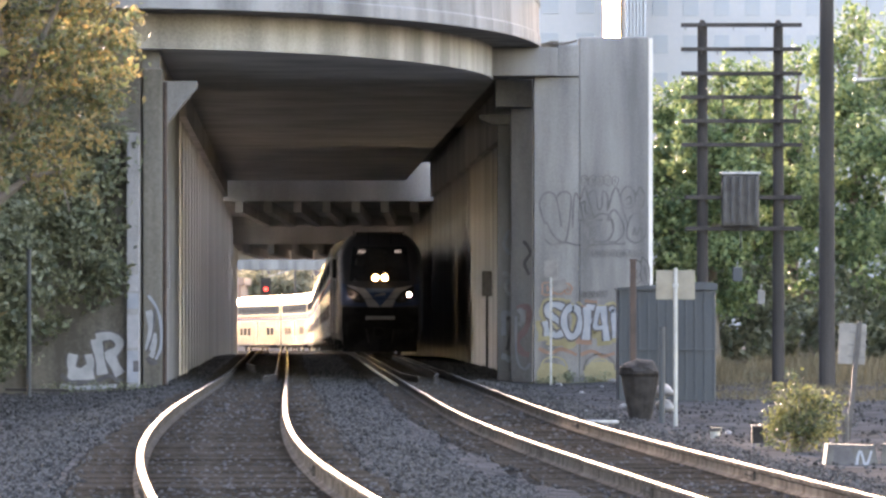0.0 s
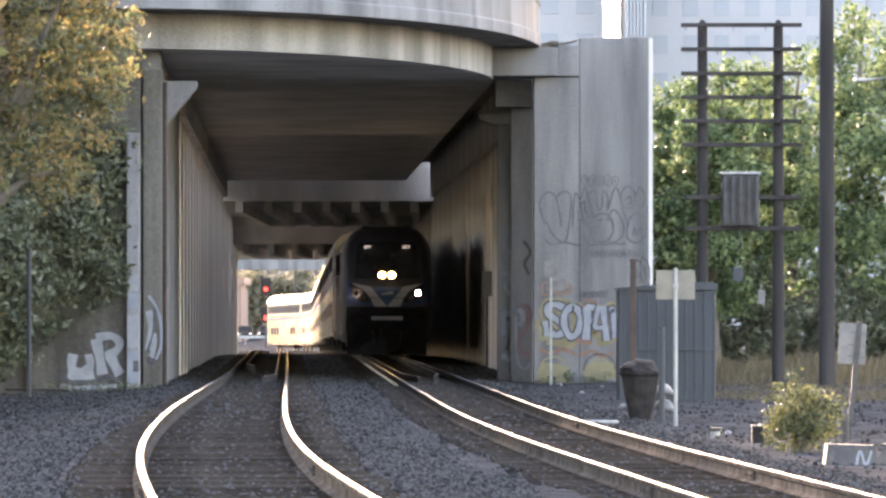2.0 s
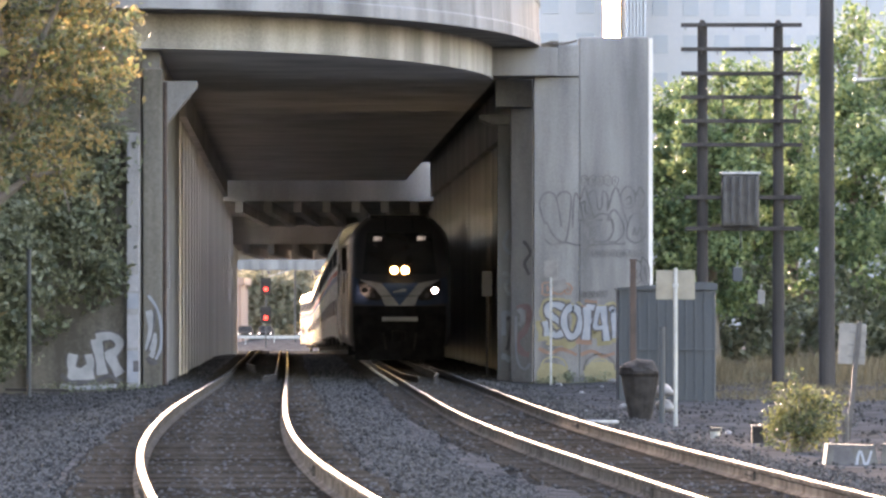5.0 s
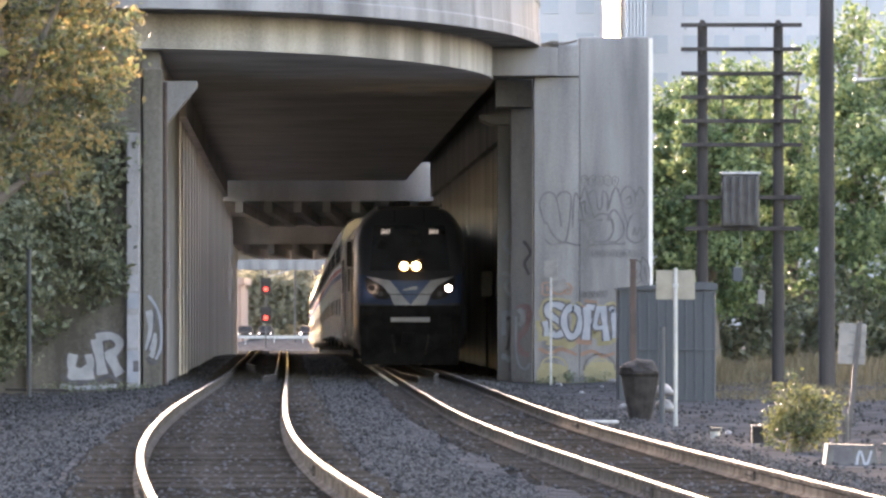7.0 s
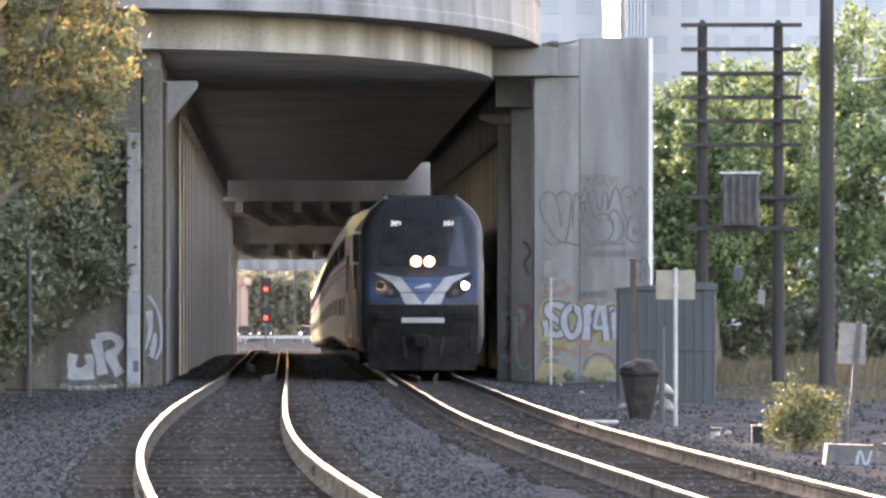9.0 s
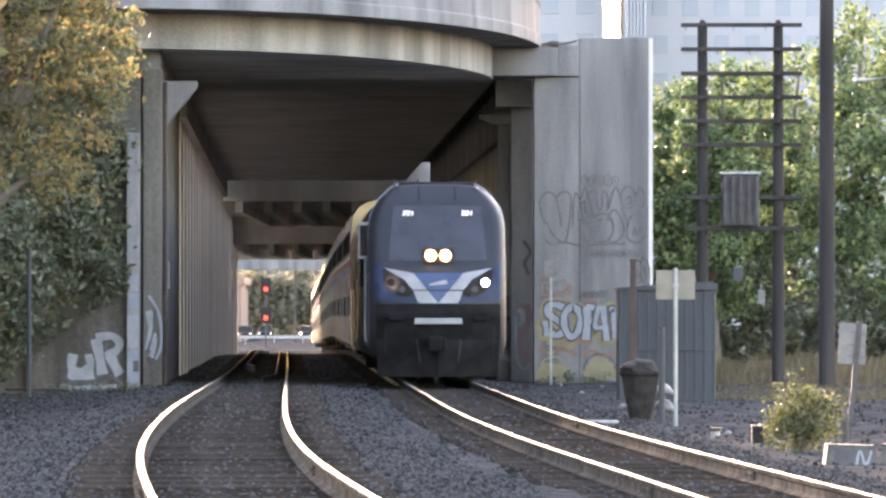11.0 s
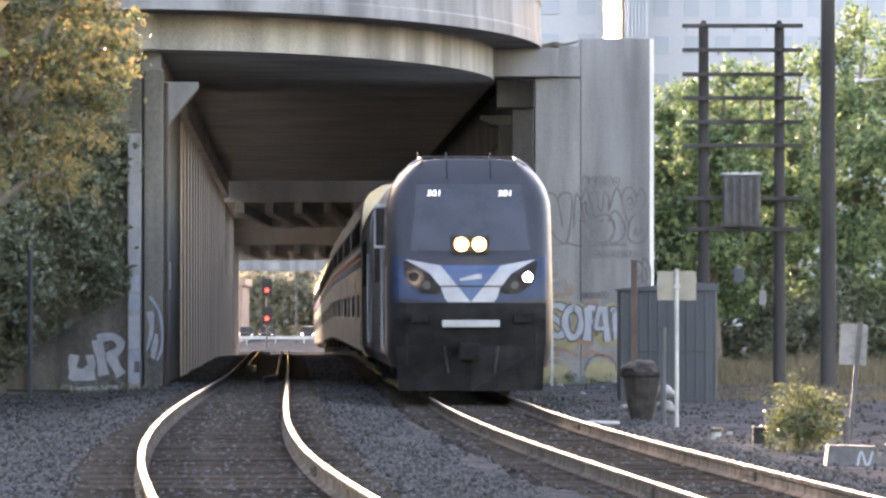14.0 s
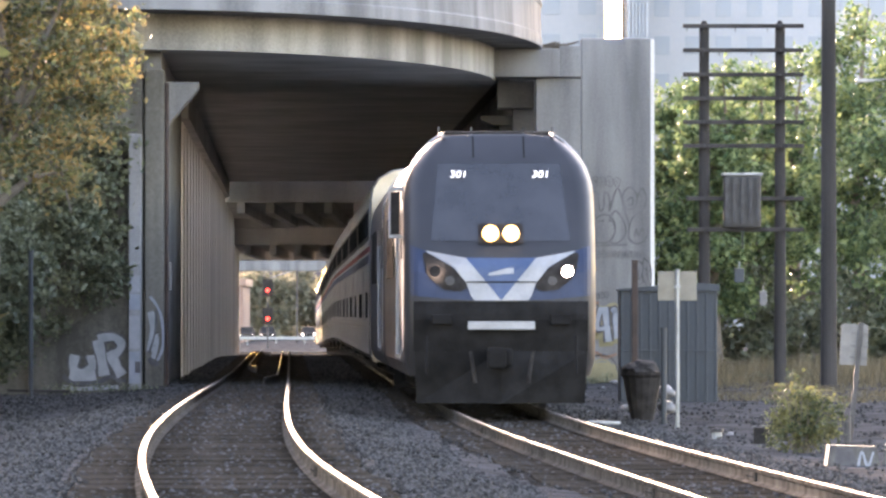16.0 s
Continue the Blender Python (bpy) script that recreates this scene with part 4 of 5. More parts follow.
def build_plants():
    # leafy trees behind the poles
    for k, (x, d, h, w) in enumerate(((6.75, 188, 6.8, 1.1), (7.6, 182, 7.1, 1.25), (9.0, 190, 7.2, 1.5), (10.5, 196, 7.9, 1.6), (11.8, 186, 8.5, 1.4), (13.0, 180, 11.4, 1.7), (15.2, 188, 12.6, 2.3), (9.9, 205, 7.0, 2.0))):
        z = ground_z(x, d)
        build_tree("leafy_tree", x, d, z, h + 1.15, crown_of(k, h + 1.15, w, 1.7, 11), 11000, 0.095, LEAF, "broad green tree with backlit leaves behind the poles", 50 + k)
    # the autumn-tinted tree beside the overpass, then added trees, mostly unseen, shading the tracks
    crown = [(1.0, 0, 6.6, 1.3, 1.4, 1.2), (2.1, 0.3, 6.2, 1.0, 1.1, 1.3), (0.2, -0.5, 5.2, 1.2, 1.2, 1.0), (1.6, 0.4, 4.6, 0.9, 1.0, 0.8), (2.5, -0.2, 7.3, 1.0, 1.2, 0.9),
             (0.2, 0.5, 8.2, 1.6, 1.6, 1.2), (1.9, 0.2, 8.6, 1.2, 1.2, 0.9), (-1.2, 0.2, 6.4, 1.5, 1.5, 1.5)]
    build_tree("autumn_tree", -9.3, 130, -0.2, 9.0, crown, 14000, 0.07, LEAF_AUTUMN, "tree with yellow and orange tinged leaves beside the overpass", 7, 0.5)
    for k, (x, d, h) in enumerate(((-12.4, 121, 14.5), (-13.6, 127, 14.8), (-14.2, 134, 14.5), (-13.4, 141, 14.2), (-16.8, 131, 15.5), (-16.4, 123, 14.5), (-18.6, 138, 16.5), (-11.6, 112, 8.5), (-15.0, 117, 15.0), (-18.8, 128, 17.0), (-21.0, 134, 17.5))):
        build_tree("line_side_tree", x, d, -0.3, h, crown_of(100 + k, h, 3.0, 0.9, 12), 20000, 0.19, LEAF_AUTUMN, "tree with turning leaves, added mostly out of view to shade the tracks", 200 + k)
    # nearer trees out of view, placed to shade the empty track
    for k, (x, d) in enumerate(((-12.5, 84), (-12.3, 91), (-12.5, 98), (-12.4, 105))):
        build_tree("line_side_tree", x, d, -0.3, 9.4, crown_of(500 + k, 9.4, 2.3, 3.6, 9), 14000, 0.15, LEAF_AUTUMN, "tree with turning leaves, added mostly out of view to shade the tracks", 520 + k)
    # hidden trees added to keep sun off the west openings and the coaches
    for k in range(21):
        d = 184 + 16 * k
        x = left_x(d) - 8.5 - 1.5 * (k % 2)
        build_tree("embankment_tree", x, d, grade(d) - 0.3, 9.5, crown_of(300 + k, 9.5, 3.6, 0.9, 9), 5000, 0.26, LEAF, "unseen green tree added to shade the bridge openings", 400 + k)
    # ivy bank against the west abutment
    rng = np.random.default_rng(3)
    blobs = [(-7.75 - 0.55 * k, 149.6, 3.0 + 0.4 * (k % 3) + 1.9 * m, 0.5, 0.25, 1.1) for k in range(7) for m in range(3)] + [(-8.6 - 0.5 * k, 149.4, 1.7 - 0.22 * k, 0.35, 0.2, 0.6) for k in range(5)]
    blobs += [(-10.2, 147, 1.0, 0.9, 1.0, 1.2), (-9.9, 146, 2.4, 1.0, 1.2, 2.0), (-10.8, 145, 2.8, 1.2, 1.5, 2.8), (-8.7, 148.3, 3.4, 0.8, 0.6, 1.5), (-12.5, 144, 3.0, 1.4, 1.5, 3.2), (-7.9, 149, 2.6, 0.5, 0.4, 1.0), (-9.8, 147.5, 5.2, 1.5, 0.8, 1.6), (-8.0, 149.3, 4.4, 0.7, 0.5, 1.2), (-8.5, 148.6, 5.8, 1.2, 0.6, 1.4), (-11.5, 147, 6.0, 1.5, 0.8, 2.0)]
    v, f = leaf_cloud(rng, blobs, 60000, 0.08)
    tagged(pydata("ivy_bank", v, f, LEAF_DARK), "dense dark ivy bank climbing the abutment", "ivy", kind="stuff")
    # weeds at the foot of the walls
    weeds = [(2.5 + 0.35 * k, 169.4, -0.25, 0.2, 0.3, 0.1 + 0.06 * (k % 3)) for k in range(8)] + [(5.9 + 0.4 * k, 160, -0.1, 0.3, 0.5, 0.2) for k in range(10)] + [(-9 + 0.35 * k, 148.6, -0.15, 0.2, 0.3, 0.1) for k in range(8)]
    v, f = leaf_cloud(rng, weeds, 5000, 0.035)
    tagged(pydata("weeds", v, f, LEAF_DARK), "low weeds along the foot of the walls", "weeds", kind="stuff")
    # the low yellow-green bush
    b = thing("bush", pose(4.75, 86, -0.42), "low yellow-green bush growing in the gravel", "bush")
    bm = bmesh.new()
    rnd = random.Random(5)
    for k in range(26):
        a = k * 2.4
        e = Vector((0.45 * math.cos(a) * rnd.uniform(0.3, 1), 0.35 * math.sin(a), rnd.uniform(0.5, 1.0)))
        rod(bm, (rnd.uniform(-0.05, 0.05), rnd.uniform(-0.05, 0.05), -0.1), e, 0.012, 0.004, 5)
    part("stem", bm, BARK, b)
    v, f = leaf_cloud(rng, [(0, 0, 0.45, 0.42, 0.4, 0.38), (-0.25, 0, 0.75, 0.24, 0.25, 0.24), (0.22, 0, 0.78, 0.22, 0.25, 0.26), (0.02, 0, 0.95, 0.2, 0.2, 0.16), (0.38, 0, 0.5, 0.15, 0.2, 0.3), (-0.33, 0, 0.35, 0.16, 0.2, 0.25), (-0.42, 0, 0.62, 0.1, 0.1, 0.14), (0.46, 0, 0.72, 0.08, 0.1, 0.16), (-0.12, 0, 1.05, 0.08, 0.1, 0.12)], 3600, 0.03)
    pydata("leaves", v, f, LEAF_BUSH, b)
    # dry grass on the rise behind the poles
    n = 24000
    x = rng.uniform(5.8, 15.5, n)
    d = 137 + 42 * rng.random(n) + 2.5 * np.sin(x * 1.3)
    z = np.array([ground_z(p, q) for p, q in zip(x, d)])
    hgt = rng.uniform(0.25, 0.75, n) * (0.6 + 0.4 * np.sin(x * 2.1) * np.cos(d * 0.4))
    hgt *= np.where(d < 156, 0.3, 1.0)
    w = rng.uniform(0.008, 0.02, n)
    a = rng.uniform(0, 6.28, n)
    lean = rng.normal(size=(n, 2)) * 0.12
    v = np.empty((n, 3, 3))
    v[:, 0] = np.stack([x - w * np.cos(a), d - w * np.sin(a), z - 0.05], 1)
    v[:, 1] = np.stack([x + w * np.cos(a), d + w * np.sin(a), z - 0.05], 1)
    v[:, 2] = np.stack([x + lean[:, 0], d + lean[:, 1], z + hgt], 1)
    tagged(pydata("dry_grass", v.reshape(-1, 3), np.arange(3 * n).reshape(-1, 3), DRY_GRASS), "tall dry golden grass on the rise", "grass", kind="stuff")
    # dark thicket under the trees
    blobs = [(x, 186 + 3 * math.sin(x), 0.9 + 0.5 * math.sin(3 * x), 1.2, 1.2, 1.7) for x in range(6, 18)]
    v, f = leaf_cloud(rng, blobs, 16000, 0.12)
    tagged(pydata("thicket", v, f, LEAF_DARK), "dark thicket of shrubs under the trees", "shrubs", kind="stuff")


build_plants()

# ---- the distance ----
# facade and glass pale and close in tone: haze mixed into both colours
HAZED_WALL = surf("hazed_facade", (0.2068, 0.2244, 0.2464), (0.2508, 0.264, 0.2816), 0.05, 0.8, bump=0.02, grain=2)
HAZED_GLASS = surf("hazed_glass", (0.171, 0.198, 0.2295), (0.2115, 0.2385, 0.27), 0.1, 0.3, bump=0, spec=0.15)
SALMON = surf("salmon_render", (0.16, 0.10, 0.08), (0.22, 0.145, 0.115), 0.3, 0.8, bump=0.02, grain=2)
SIGNAL_RED = glow("signal_red", (1.0, 0.035, 0.02), 0.5)
CAR_LIGHT = glow("car_light", (1.0, 0.97, 0.9), 0.35)


def build_office(x0, x1, d, h, cols, floors, label, fins=False, paint=None):
    o = thing("office_building", pose((x0 + x1) / 2, d, -2), label, "building")
    w = (x1 - x0) / 2
    part("wall", boxed(-w, w, 0, 24, 0, h, 0.05), paint or HAZED_WALL, o)
    part("roof", boxed(-w - 0.3, w + 0.3, -0.3, 24.3, h, h + 0.8, 0.05), paint or HAZED_WALL, o)
    if fins:
        for k in range(cols):
            x = -w + 2 * w * (k + 0.5) / cols
            part("fin", boxed(x - 0.12, x + 0.12, -0.5, 0, 0, h, 0.02), HAZED_GLASS, o)
        return
    me = None
    for i in range(floors):
        for k in range(cols):
            if me is None:
                ob = part("window", boxed(-w / cols * 0.5, w / cols * 0.5, -0.1, -0.004, 0, 2.0, 0.02), HAZED_GLASS, o)
                me = ob.data
            else:
                ob = new("window", me)
                ob.parent = o
            ob.location = (-w + 2 * w * (k + 0.5) / cols, 0, 3.0 + i * 4.1)


def build_distance():
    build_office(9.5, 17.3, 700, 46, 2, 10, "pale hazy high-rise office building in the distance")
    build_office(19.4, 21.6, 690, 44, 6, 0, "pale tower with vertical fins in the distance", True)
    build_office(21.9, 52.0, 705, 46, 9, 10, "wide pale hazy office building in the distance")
    build_office(-30, -21.4, 690, 6.5, 3, 1, "low salmon building beyond the bridges", False, SALMON)
    # signal beyond the curve
    s = thing("railway_signal", pose(-17.45, 640, -3.075), "railway signal with two red lights on a slim mast", "railway signal")
    part("mast", rodded((0, 0.3, -0.2), (0, 0.3, 8.0), 0.09), DARK_METAL, s)
    for z in (6.95, 4.15):
        hd = part("head", boxed(-0.5, 0.5, 0, 0.25, z - 0.55, z + 1.1, 0.08), BLACK, s)
        part("lamp", rodded((0, -0.06, z), (0, 0.0, z), 0.2, seg=20), SIGNAL_RED, hd, "lit red lamp")
        part("hood", rodded((0, -0.35, z + 0.28), (0, 0.0, z + 0.28), 0.05, seg=8), BLACK, hd)
    m = thing("street_lamp", pose(-14.9, 655, -3.2), "tall street lamp pole beyond the bridges", "street lamp")
    part("pole", rodded((0, 0, 0), (0, 0, 9.3), 0.10), DARK_METAL, m)
    part("arm", rodded((0, 0, 9.2), (-2.7, 0, 8.4), 0.05), GALV, m)
    # a road with far cars
    for k, x in enumerate((-20.4, -18.4, -14.2)):
        c = thing("distant_car", pose(x, 668 + (k % 3) * 4, ground_z(x, 668) + 0.05), "small dark distant car with lights on", "car", "far cars")
        rings = [[(-0.85, y, 0.25), (0.85, y, 0.25), (0.85, y, h * 0.6), (0.6, y, h), (-0.6, y, h), (-0.85, y, h * 0.6)] for y, h in ((0, 0.7), (1.1, 0.85), (1.8, 1.4), (3.4, 1.42), (4.3, 0.9))]
        part("body", loft(bmesh.new(), rings), BLACK, c)
        for s_ in (-0.6, 0.6):
            part("headlight", rodded((s_, -0.05, 0.6), (s_, 0.02, 0.6), 0.12 if k == 2 else 0.06, seg=10), CAR_LIGHT, c)
            for y in (0.8, 3.5):
                part("wheel", rodded((s_ * 1.3 - 0.08, y, 0.3), (s_ * 1.3 + 0.08, y, 0.3), 0.3, seg=14), BLACK, c)
    g = thing("road_barrier", pose(-15.5, 652, -1.55), "pale steel guard rail along the far road", "guard rail")
    part("beam", boxed(-7.5, 7.5, -0.05, 0.03, 0.52, 0.82, 0.03), GALV, g)
    for k in range(6):
        part("post", boxed(-7.2 + 2.88 * k - 0.06, -7.2 + 2.88 * k + 0.06, 0.034, 0.16, -0.3, 0.8), GALV, g)
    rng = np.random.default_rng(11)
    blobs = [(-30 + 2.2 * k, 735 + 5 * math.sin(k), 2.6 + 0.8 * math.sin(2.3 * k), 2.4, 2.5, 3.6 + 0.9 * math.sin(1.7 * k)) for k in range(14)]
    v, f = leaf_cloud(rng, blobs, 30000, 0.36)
    tagged(pydata("distant_woods", v, f, LEAF_HAZED), "distant line of trees beyond the road, paled for haze", "trees", kind="stuff")
    br = thing("bridge_4", Matrix(), "pale concrete footbridge beyond the tunnel", "bridge", kind="structure")
    part("deck", boxed(-45, 10, 470, 474, 4.65, 5.45, 0.05), CONCRETE, br)
    for x in (-44, 2):
        part("pier", boxed(x - 0.4, x + 0.4, 471, 473, -4, 4.646, 0.05), CONCRETE, br)


build_distance()

# ---- loose ballast stones ----


def build_stones():
    rng = np.random.default_rng(21)
    n = 118000
    d = np.where(np.arange(n) < 100000, 41 + 125 * rng.random(n) ** 2.0, rng.uniform(150, 250, n))
    x = rng.uniform(-0.072, 0.072, n) * d
    keep, zs = [], []
    for i in range(n):
        dl, dr = abs(x[i] - left_x(d[i])), abs(x[i] - right_x(d[i]))
        if min(abs(dl - 0.7525), abs(dr - 0.7525)) < 0.09:
            continue
        on = None
        for q, tz in ((dl, left_z(d[i])), (dr, 0.0)):
            if q < 1.35:
                on = tz - 0.19
            elif q < 1.75:
                on = tz - 0.20 - (q - 1.35) * 0.55
        if x[i] > right_x(d[i]) + 2.6 and rng.random() < 0.88:
            continue
        g = ground_z(x[i], d[i])
        if on is not None:
            if min(dl, dr) < 1.5 and rng.random() < 0.8:
                continue
            g = max(on, g)
        keep.append(i)
        zs.append(g)
    d, x, z = d[keep], x[keep], np.array(zs)
    n = len(d)
    base = np.array([(1, 0, 0), (-1, 0, 0), (0, 1, 0), (0, -1, 0), (0, 0, 1), (0, 0, -1)], float)
    tri = np.array([(0, 2, 4), (2, 1, 4), (1, 3, 4), (3, 0, 4), (2, 0, 5), (1, 2, 5), (3, 1, 5), (0, 3, 5)])
    r = rng.uniform(0.016, 0.036, n) * (1 + np.clip((d - 70) / 90, 0, 0.35))
    v = base[None] * rng.uniform(0.6, 1.25, (n, 6, 1)) * r[:, None, None]
    q = np.linalg.qr(rng.normal(size=(n, 3, 3)))[0]
    v = np.einsum("nij,nkj->nki", q, v)
    v += np.stack([x, d, z + r * 0.35], 1)[:, None]
    f = (np.arange(n)[:, None, None] * 6 + tri[None]).reshape(-1, 3)
    tagged(pydata("ballast_stones", v.reshape(-1, 3), f, STONE), "loose angular grey ballast stones", "ballast", kind="stuff")


build_stones()
# ---- the train ----
NAVY = surf("loco_navy", (0.013, 0.0145, 0.018), (0.02, 0.022, 0.027), 0.7, 0.45, bump=0, grain=2, spec=0.2)
BLUE = surf("loco_blue", (0.01836, 0.03978, 0.08874), (0.0257, 0.05202, 0.1102), 2, 0.35, bump=0.02, grain=20, spec=0.2)
# white livery paint, darkened in its colour to suit the backlit front
WHITE = surf("loco_toned_white", (0.144, 0.152, 0.164), (0.2, 0.208, 0.22), 2, 0.4, bump=0.02, grain=20, spec=0.3)
CHARCOAL = surf("loco_charcoal", (0.0066, 0.0066, 0.006875), (0.0132, 0.0132, 0.01375), 3, 0.7, bump=0.05, grain=25, spec=0.04)
SILVER = surf("car_silver", (0.15, 0.15, 0.15), (0.21, 0.21, 0.208), 1.5, 0.20, metal=0.35, bump=0.3, grain=2.5, spec=0.3)
DEEP_BLUE = surf("loco_deep_blue", (0.009486, 0.01792, 0.04111), (0.01423, 0.02477, 0.0527), 2, 0.4, bump=0.02, grain=20, spec=0.15)
RED = surf("stripe_red", (0.24, 0.11, 0.11), (0.29, 0.14, 0.135), 2, 0.8, bump=0, spec=0.0)
COACH_GLASS = surf("coach_glass", (0.015, 0.016, 0.018), (0.03, 0.032, 0.035), 2, 0.5, bump=0, spec=0.0)
COACH_BAND = surf("coach_band", (0.12, 0.12, 0.12), (0.17, 0.17, 0.168), 2, 0.8, bump=0, spec=0.0)
COACH_BLUE = surf("coach_blue", (0.15, 0.155, 0.19), (0.18, 0.19, 0.22), 2, 0.8, bump=0, spec=0.0)
GLASS_DARK = surf("cab_glass", (0.012, 0.014, 0.017), (0.02, 0.022, 0.026), 2, 0.12, bump=0)
LAMP_WARM = glow("lamp_warm", (1.0, 0.80, 0.42), 8)
# bowl emits amber itself, standing in for the bulb's spill
REFLECTOR_GLOW = glow("reflector_glow", (1.0, 0.58, 0.18), 0.22)
LAMP_WHITE = glow("lamp_white", (1.0, 0.96, 0.88), 3)
NUMERAL = glow("lit_numeral", (0.8, 0.8, 0.78), 0.05)

# half section of the loco body (sideways, up), from the sill to the roof's middle
LOCO_HALF = [(1.45, 0.55), (1.52, 0.75), (1.535, 1.2), (1.54, 3.40), (1.52, 3.66), (1.44, 3.92), (1.28, 4.16), (1.08, 4.36), (0.93, 4.45), (0.45, 4.465), (0, 4.47)]
SUPER_HALF = [(1.50, 0.50), (1.55, 0.62), (1.55, 2.5), (1.55, 4.2), (1.50, 4.45), (1.35, 4.68), (1.05, 4.85), (0.6, 4.92), (0, 4.95)]


def full_ring(half, sx=1.0, top=9.9, low=0.0):
    pts = [(-x * sx, max(low, min(z, top))) for x, z in half] + [(x * sx, max(low, min(z, top))) for x, z in half[-2::-1]]
    return pts


def nose_y(z):
    """How far the front of the loco lies behind the tip of its nose, by height."""
    return lerp([(0.3, 0.35), (0.9, 0.12), (1.5, 0.0), (2.3, 0.12), (2.75, 0.35), (4.0, 1.25), (4.47, 1.75)], z)


def face_y(x, z):
    """The bowed and raked front, rounded off at the corners."""
    return nose_y(z) + 0.22 * (abs(x) / 1.4) ** 2.2 + (max(0.0, abs(x) / 1.54 - 0.86) / 0.14) ** 2 * 0.28


def patch_grid(bm, fx0, fx1, z0, z1, out, n=10, m=10):
    """A shell on the front between two side lines, as a fine grid."""
    rows = []
    for i in range(m + 1):
        z = z0 + (z1 - z0) * i / m
        row = []
        for j in range(n + 1):
            x = fx0(z) + (fx1(z) - fx0(z)) * j / n
            row.append(bm.verts.new((x, face_y(x, z) - out, z)))
        rows.append(row)
    for a, b in zip(rows, rows[1:]):
        for j in range(n):
            if (a[j].co - a[j + 1].co).length + (b[j].co - b[j + 1].co).length > 1e-4:
                bm.faces.new((a[j], a[j + 1], b[j + 1], b[j]))
    r = bmesh.ops.extrude_face_region(bm, geom=list(bm.faces))
    bmesh.ops.translate(bm, vec=(0, 0.05, 0), verts=[g for g in r["geom"] if isinstance(g, bmesh.types.BMVert)])
    return bm


def bogie(parent, y):
    bm = bmesh.new()
    for s in (-1, 1):
        box(bm, s * 1.05 - 0.08, s * 1.05 + 0.08, y - 1.7, y + 1.7, 0.42, 0.72, 0.04)
    box(bm, -1.0, 1.0, y - 0.3, y + 0.3, 0.45, 0.75, 0.03)
    b = part("bogie", bm, DARK_METAL, parent)
    for o in (-1.25, 1.25):
        bm = bmesh.new()
        rod(bm, (-0.8, y + o, 0.46), (0.8, y + o, 0.46), 0.08)
        for s in (-0.7525, 0.7525):
            rod(bm, (s - 0.065, y + o, 0.46), (s + 0.065, y + o, 0.46), 0.455, seg=24)
        part("wheelset", bm, DARK_METAL, b)


def build_loco():
    L = 21.8
    lo = thing("locomotive", Matrix(), "dark blue diesel locomotive with white and blue chevron nose, headlights lit", "locomotive", "train")
    # body behind the cab
    rings = [[(x, y, z) for x, z in full_ring(LOCO_HALF)] for y in (2.0, 6, 12, L)]
    part("body", loft(bmesh.new(), rings), NAVY, lo, "dark blue body shell", smooth=False)
    # cab: rows of height, each a bowed line from side to side, closed at the back
    zs = [0.55, 0.8, 1.1, 1.5, 1.9, 2.3, 2.55, 2.75, 3.1, 3.45, 3.7, 3.95, 4.15, 4.32, 4.43, 4.47]
    bm, rows = bmesh.new(), []
    for z in zs:
        hw = lerp([(z_, x_) for x_, z_ in LOCO_HALF], z) if z < 4.47 else 0.5
        row = []
        for j in range(25):
            u = -1 + 2 * j / 24
            u = math.copysign(abs(u) ** 0.75, u)
            y = nose_y(z) + 0.22 * (abs(u) * hw / 1.4) ** 2.2
            if abs(u) > 0.86:
                y += ((abs(u) - 0.86) / 0.14) ** 2 * 0.28
            row.append(bm.verts.new((u * hw, y, z)))
        row.append(bm.verts.new((hw, 2.0, z)))
        row.insert(0, bm.verts.new((-hw, 2.0, z)))
        rows.append(row)
    for a, b in zip(rows, rows[1:]):
        for j in range(len(a) - 1):
            bm.faces.new((a[j], a[j + 1], b[j + 1], b[j]))
    bm.faces.new(rows[-1])
    cab = part("cab", bm, NAVY, lo, "raked dark blue cab front")
    for p in cab.data.polygons:
        p.use_smooth = True
    # windscreen
    ws = part("windscreen", patch_grid(bmesh.new(), lambda z: -lerp([(2.7, 1.12), (4.0, 0.98)], z), lambda z: lerp([(2.7, 1.12), (4.0, 0.98)], z), 2.72, 3.98, 0.012), GLASS_DARK, cab, "dark tinted windscreen")
    for s in (-0.41, 0.41):
        part("roof_seam", patch_grid(bmesh.new(), lambda z: s - 0.012, lambda z: s + 0.012, 4.08, 4.44, 0.012, 2, 4), CHARCOAL, cab)
    # headlight housing and the two lamps
    part("headlight_housing", patch_grid(bmesh.new(), lambda z: -0.36, lambda z: 0.36, 2.68, 3.0, 0.05, 6, 3), BLACK, cab)
    for s in (-0.165, 0.165):
        y = nose_y(2.70) - 0.07
        hl = part("headlight", rodded((s, y, 2.84), (s, y + 0.05, 2.84), 0.135, seg=24), REFLECTOR_GLOW, cab, "round headlight, amber glow set into its reflector")
        part("bulb", rodded((s, y - 0.012, 2.84), (s, y, 2.84), 0.10, seg=24), LAMP_WARM, hl, "lit warm lamp")
    # white band, blue chevron and side wedges on the nose
    hi = lambda x: lerp([(0, 2.445), (0.56, 2.445), (1.19, 2.56), (1.45, 2.66)], abs(x))
    low = lambda x: lerp([(0, 1.763), (0.46, 1.766), (0.55, 2.03), (0.76, 2.30), (1.19, 2.545)], abs(x))

    def band(f0, f1, xa, xb, out, n=16):
        bm, prev = bmesh.new(), None
        for i in range(n + 1):
            x = xa + (xb - xa) * i / n
            col = []
            for k in range(5):
                z = f0(x) + (f1(x) - f0(x)) * k / 4
                col.append(bm.verts.new((x, face_y(x, z) - out, z)))
